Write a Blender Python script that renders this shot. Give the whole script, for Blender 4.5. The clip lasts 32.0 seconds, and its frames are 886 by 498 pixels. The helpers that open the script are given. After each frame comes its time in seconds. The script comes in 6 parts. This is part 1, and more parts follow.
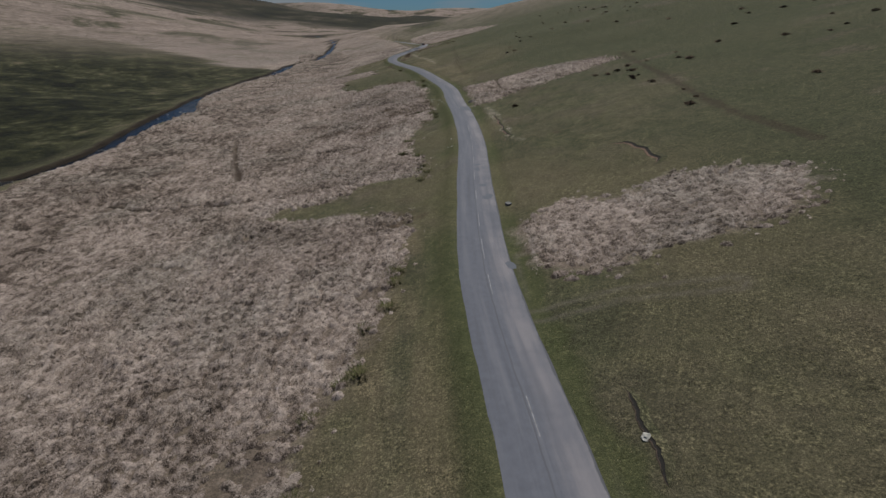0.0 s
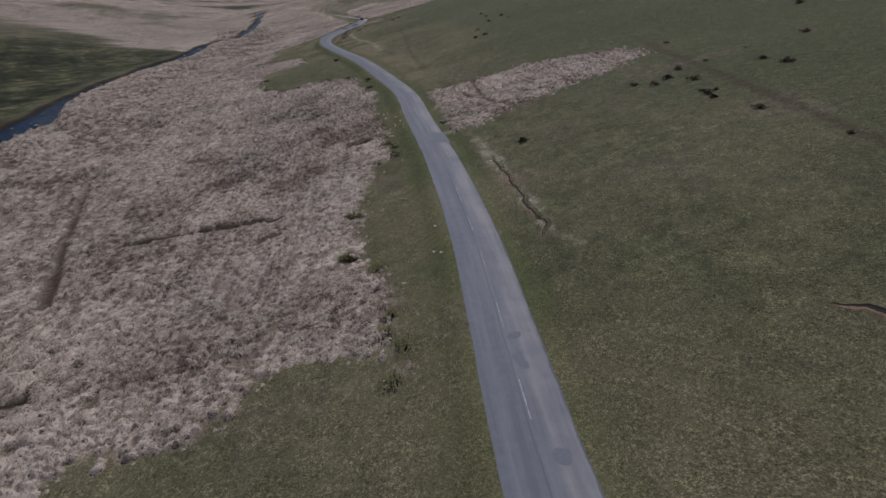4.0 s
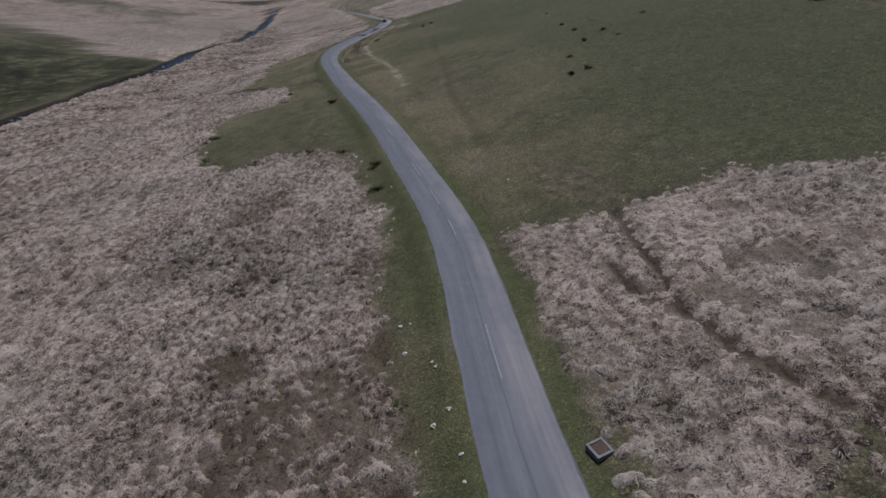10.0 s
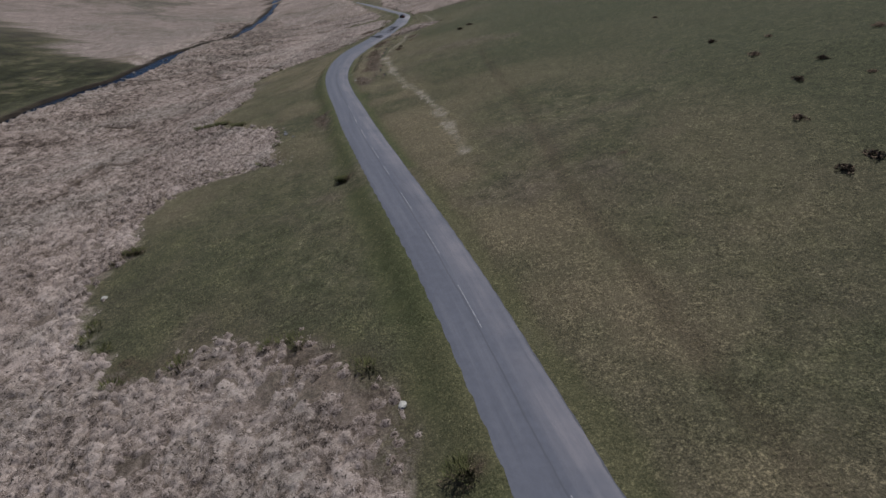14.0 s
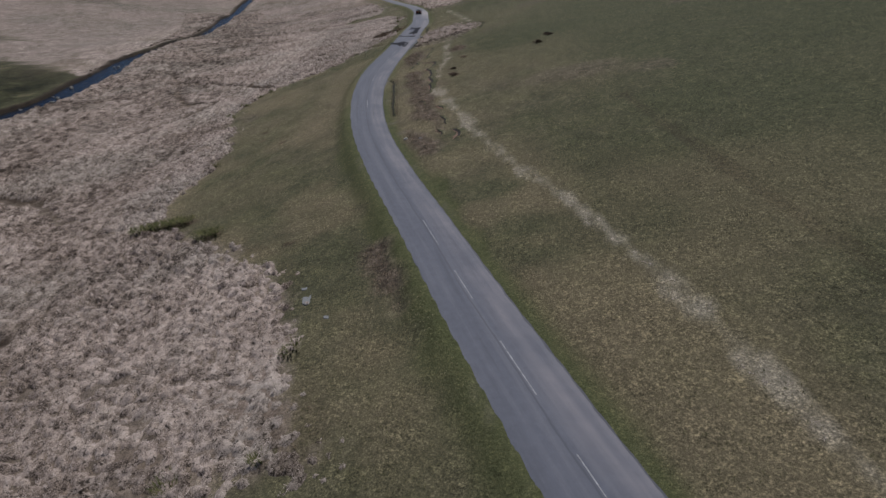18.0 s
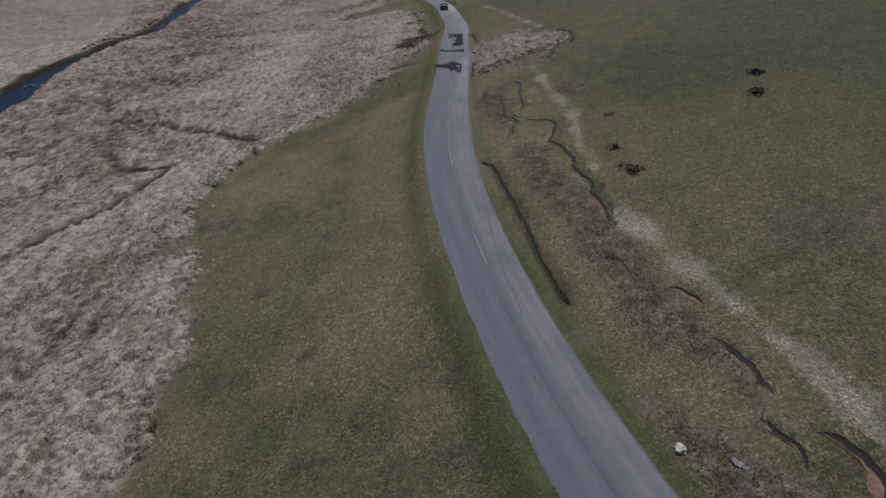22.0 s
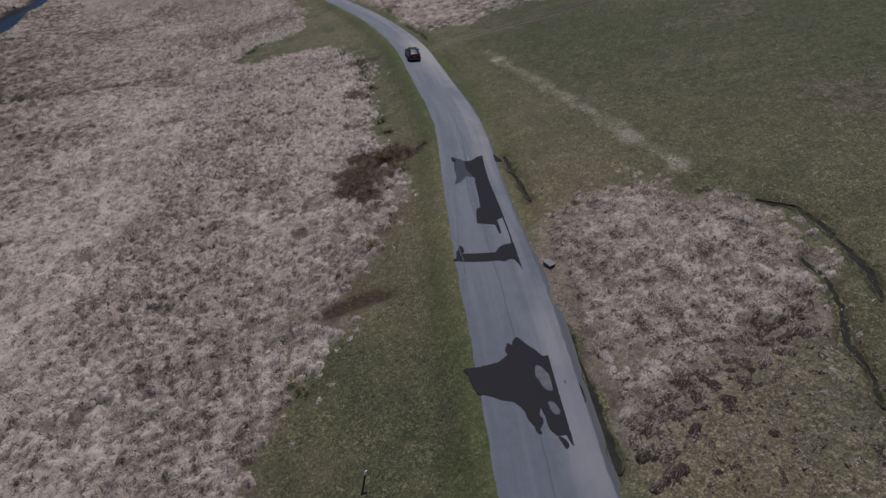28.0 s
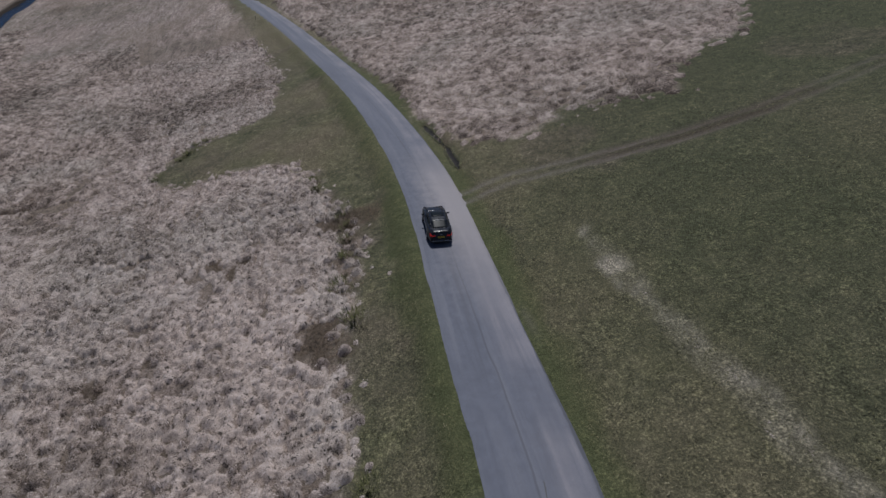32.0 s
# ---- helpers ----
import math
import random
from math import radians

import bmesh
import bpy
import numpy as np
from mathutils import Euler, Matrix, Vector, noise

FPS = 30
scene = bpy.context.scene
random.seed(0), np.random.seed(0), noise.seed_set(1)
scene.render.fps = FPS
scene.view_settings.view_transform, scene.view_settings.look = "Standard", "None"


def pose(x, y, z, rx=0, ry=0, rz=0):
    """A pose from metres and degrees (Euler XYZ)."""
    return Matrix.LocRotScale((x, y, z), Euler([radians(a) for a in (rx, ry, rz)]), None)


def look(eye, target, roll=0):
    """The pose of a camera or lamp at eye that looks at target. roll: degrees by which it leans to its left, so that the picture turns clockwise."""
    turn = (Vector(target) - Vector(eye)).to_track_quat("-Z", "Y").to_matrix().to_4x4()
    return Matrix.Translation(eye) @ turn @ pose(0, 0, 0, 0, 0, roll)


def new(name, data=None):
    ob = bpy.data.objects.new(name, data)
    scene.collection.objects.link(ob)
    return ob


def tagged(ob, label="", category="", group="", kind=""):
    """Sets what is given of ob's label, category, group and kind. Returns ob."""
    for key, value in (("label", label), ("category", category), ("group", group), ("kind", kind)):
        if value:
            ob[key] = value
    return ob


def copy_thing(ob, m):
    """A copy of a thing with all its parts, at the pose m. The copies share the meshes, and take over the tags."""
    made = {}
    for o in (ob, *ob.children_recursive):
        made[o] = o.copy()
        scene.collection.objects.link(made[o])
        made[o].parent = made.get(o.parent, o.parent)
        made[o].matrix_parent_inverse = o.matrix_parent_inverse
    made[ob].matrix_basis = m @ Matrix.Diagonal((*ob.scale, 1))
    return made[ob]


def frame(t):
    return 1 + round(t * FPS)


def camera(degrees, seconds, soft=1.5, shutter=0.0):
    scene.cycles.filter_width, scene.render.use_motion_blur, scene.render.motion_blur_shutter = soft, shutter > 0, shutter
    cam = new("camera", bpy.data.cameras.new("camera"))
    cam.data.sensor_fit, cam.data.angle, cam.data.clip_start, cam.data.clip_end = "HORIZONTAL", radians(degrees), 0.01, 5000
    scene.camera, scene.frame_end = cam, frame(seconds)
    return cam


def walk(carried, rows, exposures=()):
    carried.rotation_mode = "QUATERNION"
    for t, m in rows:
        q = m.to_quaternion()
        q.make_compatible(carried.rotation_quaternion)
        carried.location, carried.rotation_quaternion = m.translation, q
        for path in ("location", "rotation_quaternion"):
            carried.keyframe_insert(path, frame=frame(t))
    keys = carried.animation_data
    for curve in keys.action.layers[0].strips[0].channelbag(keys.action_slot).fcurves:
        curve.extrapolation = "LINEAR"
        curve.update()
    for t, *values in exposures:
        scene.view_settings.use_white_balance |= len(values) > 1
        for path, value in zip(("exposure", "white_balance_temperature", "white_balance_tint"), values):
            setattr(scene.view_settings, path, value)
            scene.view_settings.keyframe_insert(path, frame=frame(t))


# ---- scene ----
cam = camera(77.5, 32.0)
EXPOSURES = [(0.0, -0.35, 6800, 6), (1.0, -0.34, 6450, 8), (2.0, -0.35, 6300, 10), (3.5, -0.35, 6350, 10), (6.0, -0.29, 6300, 10), (13.0, -0.29, 6250, 10), (14.5, -0.27, 6450, 10), (17.0, -0.25, 6500, 10), (20.0, -0.25, 6500, 10), (23.0, -0.23, 6400, 10), (28.0, -0.22, 6300, 10), (31.0, -0.22, 6150, 10), (32.0, -0.26, 6150, 10)]
METRES, EYE, TILT, LEAN, TURN = 407.0, 22.33, -22.0, 0.5, 0.0
ROWS = [
    (0.0, 0.0, 0.0, 0.0, 0.0, 0.0, -0.0),
    (0.5, -0.0016, 0.0128, 0.0065, -0.76, -0.56, 0.31),
    (1.0, -0.0031, 0.0269, 0.0132, -1.55, -1.09, 0.67),
    (1.5, -0.0042, 0.0412, 0.0197, -2.3, -1.51, 1.02),
    (2.0, -0.0052, 0.0555, 0.026, -3.04, -1.83, 1.32),
    (2.5, -0.0062, 0.07, 0.0323, -3.78, -2.15, 1.62),
    (3.0, -0.0069, 0.0845, 0.0388, -4.49, -2.57, 1.9),
    (3.5, -0.0074, 0.0988, 0.0452, -5.09, -2.9, 2.13),
    (5.5, -0.0076, 0.1548, 0.0681, -6.26, -2.88, 2.42),
    (6.0, -0.0073, 0.1686, 0.0739, -6.19, -2.85, 2.45),
    (6.5, -0.0071, 0.1823, 0.0799, -6.07, -2.83, 2.33),
    (7.0, -0.0068, 0.1961, 0.0857, -5.78, -2.74, 2.24),
    (7.5, -0.0065, 0.21, 0.0915, -5.47, -2.63, 2.1),
    (8.0, -0.0061, 0.2241, 0.0974, -5.04, -2.62, 1.97),
    (8.5, -0.0058, 0.2383, 0.1032, -4.57, -2.56, 1.77),
    (9.0, -0.0055, 0.2528, 0.1091, -4.06, -2.61, 1.58),
    (9.5, -0.0053, 0.2673, 0.1157, -3.58, -2.9, 1.4),
    (10.0, -0.0049, 0.2821, 0.1226, -3.05, -3.4, 1.25),
    (10.5, -0.0049, 0.2966, 0.1291, -2.54, -3.78, 1.06),
    (11.0, -0.0058, 0.3104, 0.135, -2.36, -3.88, 0.97),
    (11.5, -0.0077, 0.3242, 0.1404, -2.4, -3.81, 0.97),
    (12.0, -0.0102, 0.3382, 0.1458, -2.6, -3.66, 1.04),
    (12.5, -0.0125, 0.3527, 0.1513, -2.57, -3.57, 1.07),
    (13.0, -0.0147, 0.3675, 0.1574, -2.43, -3.6, 0.97),
    (13.5, -0.0175, 0.3825, 0.1641, -2.35, -3.94, 0.86),
    (14.0, -0.0211, 0.3975, 0.1711, -2.44, -4.5, 0.82),
    (14.5, -0.0249, 0.4125, 0.1775, -2.53, -4.84, 0.79),
    (16.5, -0.0428, 0.4718, 0.2006, -3.88, -5.03, 1.0),
    (17.0, -0.0471, 0.4872, 0.2074, -4.12, -5.37, 1.09),
    (17.5, -0.0512, 0.5024, 0.2138, -4.24, -5.58, 1.1),
    (18.0, -0.0552, 0.5175, 0.2201, -4.33, -5.88, 1.09),
    (18.5, -0.0594, 0.5328, 0.2261, -4.47, -6.04, 1.11),
    (19.0, -0.0637, 0.5481, 0.232, -4.69, -6.18, 1.11),
    (19.5, -0.0678, 0.5635, 0.2382, -4.92, -6.43, 1.19),
    (20.0, -0.0719, 0.5786, 0.2442, -5.18, -6.68, 1.24),
    (20.5, -0.0758, 0.5936, 0.2501, -5.46, -6.86, 1.31),
    (21.0, -0.0794, 0.6086, 0.256, -5.81, -7.01, 1.46),
    (21.5, -0.0828, 0.6237, 0.2622, -6.32, -7.39, 1.61),
    (22.0, -0.086, 0.6389, 0.2688, -7.07, -7.94, 1.89),
    (22.5, -0.0887, 0.6545, 0.2758, -7.9, -8.72, 2.19),
    (23.0, -0.0906, 0.6702, 0.2828, -8.96, -9.55, 2.6),
    (23.5, -0.0918, 0.6861, 0.2893, -10.63, -10.03, 3.26),
    (24.0, -0.0923, 0.7016, 0.2959, -12.24, -10.33, 3.81),
    (24.5, -0.0918, 0.7154, 0.302, -13.19, -10.57, 4.17),
    (25.0, -0.09, 0.7282, 0.3066, -13.3, -9.99, 4.27),
    (25.5, -0.0874, 0.7412, 0.3108, -12.98, -8.76, 4.17),
    (27.5, -0.0785, 0.7919, 0.3356, -13.25, -10.44, 4.23),
    (28.0, -0.0762, 0.8045, 0.3419, -13.45, -10.86, 4.24),
    (28.5, -0.0739, 0.8168, 0.3475, -13.6, -10.81, 4.31),
    (29.0, -0.0714, 0.829, 0.3527, -13.61, -10.48, 4.31),
    (29.5, -0.0686, 0.8414, 0.3585, -13.52, -10.19, 4.28),
    (30.0, -0.0659, 0.8538, 0.3649, -13.43, -10.4, 4.24),
    (30.5, -0.0631, 0.8662, 0.3709, -13.21, -10.38, 4.15),
    (31.0, -0.0604, 0.8793, 0.3764, -12.86, -10.27, 4.02),
    (31.5, -0.058, 0.8929, 0.3822, -12.57, -10.23, 3.87),
    (32.0, -0.0562, 0.907, 0.3878, -12.31, -10.03, 3.76),
]
walk(cam, [(t, pose(0, 0, EYE, TILT, LEAN, TURN) @ pose(METRES * x, METRES * y, METRES * z, 90 + pitch, roll, yaw)) for t, x, y, z, yaw, pitch, roll in ROWS], EXPOSURES)

# ---- world, sun, exposure ----
world = bpy.data.worlds.new("sky")
scene.world = world
world.use_nodes = True
wn = world.node_tree
sky = wn.nodes.new("ShaderNodeTexSky")
sky.sky_type, sky.sun_disc = "NISHITA", False
SUN_FROM = Vector((0.09, 0.42, 0.90)).normalized()
sky.sun_elevation, sky.sun_rotation = math.asin(SUN_FROM.z), math.atan2(SUN_FROM.x, SUN_FROM.y)
sky.altitude, sky.air_density, sky.dust_density, sky.ozone_density = 350, 1.0, 0.25, 2.0
# broken cloud over the blue
wc = wn.nodes.new("ShaderNodeTexCoord")
wm = wn.nodes.new("ShaderNodeMapping")
wm.inputs["Scale"].default_value = (1.0, 1.0, 5.0)
wz = wn.nodes.new("ShaderNodeTexNoise")
wz.inputs["Scale"].default_value, wz.inputs["Detail"].default_value = 3.2, 7
wr = wn.nodes.new("ShaderNodeValToRGB")
wr.color_ramp.elements[0].position, wr.color_ramp.elements[1].position = 0.46, 0.66
wx = wn.nodes.new("ShaderNodeMixRGB")
wx.inputs[2].default_value = (4.6, 5.2, 6.2, 1)
wn.links.new(wc.outputs["Generated"], wm.inputs[0])
wn.links.new(wm.outputs[0], wz.inputs["Vector"])
wn.links.new(wz.outputs["Fac"], wr.inputs[0])
wn.links.new(wr.outputs[0], wx.inputs[0])
wt = wn.nodes.new("ShaderNodeMixRGB")
wt.blend_type = "MULTIPLY"
wt.inputs[0].default_value, wt.inputs[2].default_value = 1.0, (0.33, 0.57, 0.93, 1)
wn.links.new(sky.outputs[0], wt.inputs[1])
wn.links.new(wt.outputs[0], wx.inputs[1])
wn.links.new(wx.outputs[0], wn.nodes["Background"].inputs[0])
wn.nodes["Background"].inputs[1].default_value = 0.05
sun = new("sun", bpy.data.lights.new("sun", "SUN"))
sun.data.energy, sun.data.angle, sun.data.color = 3.95, radians(3.5), (1.0, 0.965, 0.92)
sun.matrix_world = look((0, 0, 400), Vector((0, 0, 400)) - SUN_FROM)

# ---- plan ----
ROAD_Y = [-66.0, 18.7, 40.7, 69.3, 99.0, 124.3, 149.6, 173.8, 193.6, 211.2, 235.4, 255.2, 272.8, 288.2, 303.6, 320.1, 334.4, 349.8, 366.3, 381.7, 394.9, 411.4, 426.8, 449.9, 469.7, 506.0, 539.0, 616.0, 690.0, 760.0]
ROAD_X = [6.1, 5.0, 3.6, 3.9, 4.8, 4.4, 2.9, 1.3, -2.5, -6.3, -12.4, -17.05, -20.75, -24.05, -26.65, -27.75, -27.4, -25.7, -22.9, -20.2, -18.2, -15.4, -14.6, -13.9, -15.3, -20.9, -27.5, -49.5, -80.0, -95.0]
CROWN_Y = [-66.0, 22.0, 66.0, 99.0, 143.0, 192.5, 231.0, 269.5, 294.8, 330.0, 357.5, 379.5, 412.5, 440.0, 473.0, 511.5, 616.0, 770.0]
CROWN_Z = [1.76, 2.42, 2.64, 3.19, 3.96, 5.5, 6.6, 6.05, 5.83, 6.38, 6.93, 7.7, 8.8, 9.13, 8.69, 7.7, 7.7, 9.9]
WIDTH_Y = [-66, 60, 200, 250, 280, 310, 330, 345, 358, 370, 382, 400, 440, 700]
WIDTH_H = [2.66, 2.66, 2.66, 2.82, 2.78, 2.76, 2.9, 3.15, 3.0, 2.95, 3.2, 2.95, 2.75, 2.6]
RIVER_Y = [-400, 60, 123, 140, 155, 172, 191, 210, 240, 270, 295, 316, 335, 352, 370, 386, 402, 422, 448, 470, 501, 556, 600, 640, 720, 900, 1500]
RIVER_X = [-105, -98, -100, -98.5, -97, -99, -101.5, -98.5, -107, -113.5, -116.8, -118.4, -118.6, -120, -118, -112.5, -112, -114, -116.6, -115.4, -112.6, -117.5, -119, -122, -132, -190, -420]
MOOR_EDGE_NEAR = [(-7.7, -33), (-7.7, 0), (-8.1, 22.8), (-8.8, 28.6), (-6.6, 32.5), (-5.9, 37.4), (-5.7, 45.1), (-4.3, 49.5), (-4.1, 60.5), (-3.5, 83.6), (-3.2, 89.1), (-6.2, 101.2), (-6.8, 107.8), (-6.6, 115.5), (-6.8, 122.1), (-5, 127.6), (-2.6, 131.5), (-3.3, 143), (-5.1, 158.4), (-6.3, 181.5), (-8.8, 189.2), (-11.1, 201.3), (-13.8, 205.7), (-16.8, 207.5), (-23.1, 209.6), (-27, 209), (-30.8, 207.4), (-37.4, 216.2), (-40.4, 222.2), (-39.6, 228.8), (-41.2, 235.4), (-41.2, 245.3), (-35.2, 249.7), (-28.2, 249.7)]
MOOR_EDGE_FAR = [(-29.7, 255.2), (-31.2, 261.8), (-33.8, 271.7), (-37.4, 276.1), (-45.1, 282.7), (-52.3, 289.3), (-52.3, 298.1), (-50.1, 309.1), (-51.2, 321.2), (-52.8, 330), (-56.1, 337.7), (-57.2, 348.7), (-53.4, 357.5), (-49, 364.7), (-45.1, 365.8), (-40.7, 369.6), (-36.3, 374), (-30.8, 385), (-27.5, 391.6), (-25, 396), (-23.8, 401.5), (-23.3, 409.2), (-23.7, 418), (-22, 432.3), (-21.1, 443.3), (-21.5, 448.8), (-24.2, 452.1), (-25.9, 460.9), (-31.9, 463.7), (-38.5, 462.6), (-42.9, 467.5), (-39.6, 476.3), (-31.9, 480.7), (-28.6, 484), (-29, 503.8), (-36.3, 543.4), (-45.1, 584.1), (-66, 660), (-132, 836)]
GREEN_A = [(2.6, 78.2), (-3.5, 83.1), (-8.9, 84.8), (-13.2, 84.8), (-17.2, 79.3), (-24.6, 80.5), (-26.9, 75.8), (-20.3, 71.6), (-11.6, 69.8), (-6.7, 67.4), (-3, 63), (0.8, 61.7)]
MOOR_R1 = [(7.4, 46.6), (7.1, 54.3), (12.6, 58.2), (19, 57.1), (25.6, 59.1), (30.3, 56.6), (34.9, 53), (34.2, 48.3), (27.5, 43.1), (22.6, 41.9), (17, 42.4), (13.8, 39.1), (10, 42.2)]
MOOR_R2 = [(6.3, 171.2), (15.3, 169.4), (25.7, 171.7), (37, 167.7), (44.7, 161.9), (46.9, 154.6), (34.3, 149.3), (25.7, 145.7), (19.7, 144), (14.9, 141.1), (12.4, 139.1), (8.1, 138.8), (7.9, 144.5), (7.4, 154.1), (6.2, 169.6)]
MOOR_R3 = [(-16.3, 384.5), (-15.1, 388.5), (-9.9, 390.7), (-5.9, 390.9), (-4.1, 386.5), (-1.5, 382.8), (-2.8, 377), (-5.7, 373.6), (-11.9, 371.4), (-18.2, 369.3), (-18.8, 370.2), (-17.5, 378.8)]
MOOR_R4 = [(-10.2, 463), (-11.6, 480.3), (-17.6, 511.1), (-28.9, 560.3), (-33, 594), (-11, 616), (33, 550), (44, 484), (27.6, 462.9), (18.5, 459.7), (13.7, 452.9), (3.2, 455.6), (-3, 452.1), (-8, 455.5)]
HEATH = [(-20.5, 335.5), (-19.1, 335.2), (-17.6, 332.4), (-17.9, 329.4), (-18, 325.8), (-18, 321.8), (-17.7, 319.3), (-17.8, 318.7), (-20.8, 319.9), (-21.3, 321.7), (-21.6, 324.8), (-21.4, 327), (-21.4, 330.4), (-21.5, 333.4)]
BRACKEN = [(-38.9, 336.2), (-33.4, 334.2), (-32.6, 324.2), (-31.8, 317), (-32.8, 312.2), (-36.2, 312.9), (-39, 316.3), (-39.7, 323)]
TAN_R = [(-7.2, 248.6), (-3.8, 227.4), (-1.7, 210), (1.2, 204), (4.2, 201), (4.1, 196.8), (0.4, 198.6), (-2.3, 206.3), (-6, 218.1), (-8.8, 234.8)]
BROWN_SPOTS = [(-5.3, 62), (-3.7, 63.2), (-10.8, 135), (-17.6, 133), (-5.1, 106.8), (-22, 193.9), (-6.1, 157.7), (-16.4, 159.4), (-30.4, 209), (-13.1, 149.7), (-7.6, 144.2), (-25.9, 403.9), (-26.2, 409.9), (-21.5, 407.7), (-24.5, 429.4), (-29.8, 442.8), (-38.7, 432.1), (-25.1, 419.4), (-21, 445.4), (-25.9, 405.2), (-23.8, 407.8), (-4.7, 66.3), (-16.8, 111.8), (-76.7, 311.2), (-49.6, 289.1), (-58.8, 372.3)]
SCAR_A = [(10.8, 122.1), (11, 111), (11.2, 106.8), (11.1, 103.4), (11.5, 100.1), (11.8, 98.2), (11, 96.2), (10.6, 94.5)]
SCAR_B = [(23.2, 77.1), (24.8, 76), (25.4, 72.8), (25.7, 70.2), (25.6, 67.4), (25.8, 65.7), (24.6, 63.9)]
SCAR_C = [(15.7, 170.2), (15.9, 167.8), (15.8, 163.9), (15.7, 161), (15.8, 159.2), (15.4, 157.2), (15.3, 155), (15.5, 153.2), (16.5, 150.5), (17.6, 147.6), (18.8, 145.1)]
SCAR_D = [(-16.1, 360.1), (-14.8, 358.1), (-15.1, 356.3), (-15.9, 353.5), (-16.3, 351.9), (-16.3, 350.2), (-16.6, 348.3), (-17.1, 346.6), (-17.3, 345.4)]
SCAR_E = [(-17.8, 298.4), (-17.5, 296.7), (-17.6, 295.6)]
SCAR_F = [(-19.2, 345.6), (-19.1, 342.6), (-19.9, 338.8)]
SCAR_G = [(10, 25.9), (10, 23.7), (10.1, 21.1), (10, 19)]
DITCH_A = [(-24.1, 334.4), (-23.4, 332.8), (-23.3, 330.4), (-23.4, 328.7), (-23.4, 327.1), (-23.4, 325.1), (-23.3, 323.4), (-23.4, 321.8), (-23.3, 321), (-23.5, 316), (-23.4, 311.9), (-23.2, 309.7)]
DITCH_B = [(-17.5, 378.8), (-18, 375.1), (-18.7, 371.5), (-19.3, 368.8)]
DITCH_C = [(-10.9, 462.9), (-10, 455.3), (-10, 449.6)]
DITCH_D = [(-13.4, 401.7), (-14.2, 392.6)]
FUR_A = [(-94.3, 418.1), (-85.1, 394.8), (-81.4, 388.7), (-70.1, 381.2), (-58.3, 371.1), (-52.8, 365.2)]
FUR_B = [(-82, 388.9), (-75.5, 369.7), (-71.4, 363), (-63.7, 361.6), (-68.3, 350.2), (-73.1, 345.4), (-76.5, 339.5)]
FUR_C = [(-59, 158.9), (-48.1, 125.6), (-40.1, 105.9)]
FUR_D = [(-71.2, 104.9), (-56.7, 95), (-47.9, 91.8), (-32.7, 88.2)]
FUR_E = [(-38, 120.1), (-27.9, 119.9), (-17.3, 118.1)]
FUR_F = [(-65.1, 246.4), (-61.3, 253), (-63.6, 270.2), (-56, 268.9)]
FUR_G = [(-85.2, 313.9), (-75.2, 308.5), (-67.1, 299.4)]
FUR_H = [(-31.1, 386.3), (-29.3, 386.6), (-27, 386.2)]
FUR_I = [(-83.5, 468), (-73.6, 466), (-64.4, 467.1), (-54.6, 467.1)]
FUR_J = [(-9.4, 142.4), (-6.4, 144.3), (-3.3, 145)]
PALE_A = [(10, 133.8), (11.6, 109), (11.9, 96.3), (13.4, 92.7)]
PALE_B = [(-16.6, 318), (-14.9, 305.4), (-13.2, 293.9), (-11.7, 285), (-10.2, 279), (-8.6, 273.1), (-6.1, 259.8), (-4.9, 251.6), (-4.2, 244), (-3.4, 237)]
PALE_C = [(-5, 433.5), (-3.5, 410.2), (-2.8, 390.6)]
PALE_D = [(-5, 432.2), (-4.8, 422.4), (-4.3, 417.3), (-4.3, 413.5), (-4, 410.9)]
PALE_E = [(-11.1, 362.9), (-12.3, 350.7), (-12.9, 339.9), (-15.3, 330.9), (-15.7, 326.3)]
PATH_A = [(4.2, 293.8), (4.8, 245.3), (4.7, 223.7), (5.7, 210.6), (6.3, 202.3), (7, 194.6)]
PATH_B = [(5.1, 258.5), (4.9, 220), (7.6, 191.1)]
PATH_C = [(49.5, 162.7), (43.7, 112.6), (39.8, 77.1), (40, 59)]
TRACK = [(-11.5, 443.3), (-6.8, 444.2), (-0.5, 443.2), (7.9, 442.3), (16, 442.4), (29.8, 444.5)]
TRACK0 = [(6.5, 35.8), (9.1, 35.7), (12.9, 36.2), (20, 34.5)]
SCAR_K = [(-17.1, 303.8), (-16.6, 302.3), (-16.5, 300.8), (-16.5, 299.5)]
SCAR_L = [(-16.3, 297), (-15.9, 295.9), (-15.6, 294.8), (-15.7, 294), (-16.1, 293.3)]
BARE = [(-22.4, 301.5), (-20.7, 301.2), (-19.3, 297.8), (-17.5, 294.2), (-18.6, 290.6), (-20.6, 291.1), (-21.4, 294.3)]
SCAR_C2 = [(13.2, 162.3), (13, 160.1), (13.3, 158.4), (13.8, 157.1), (14.8, 155.8)]
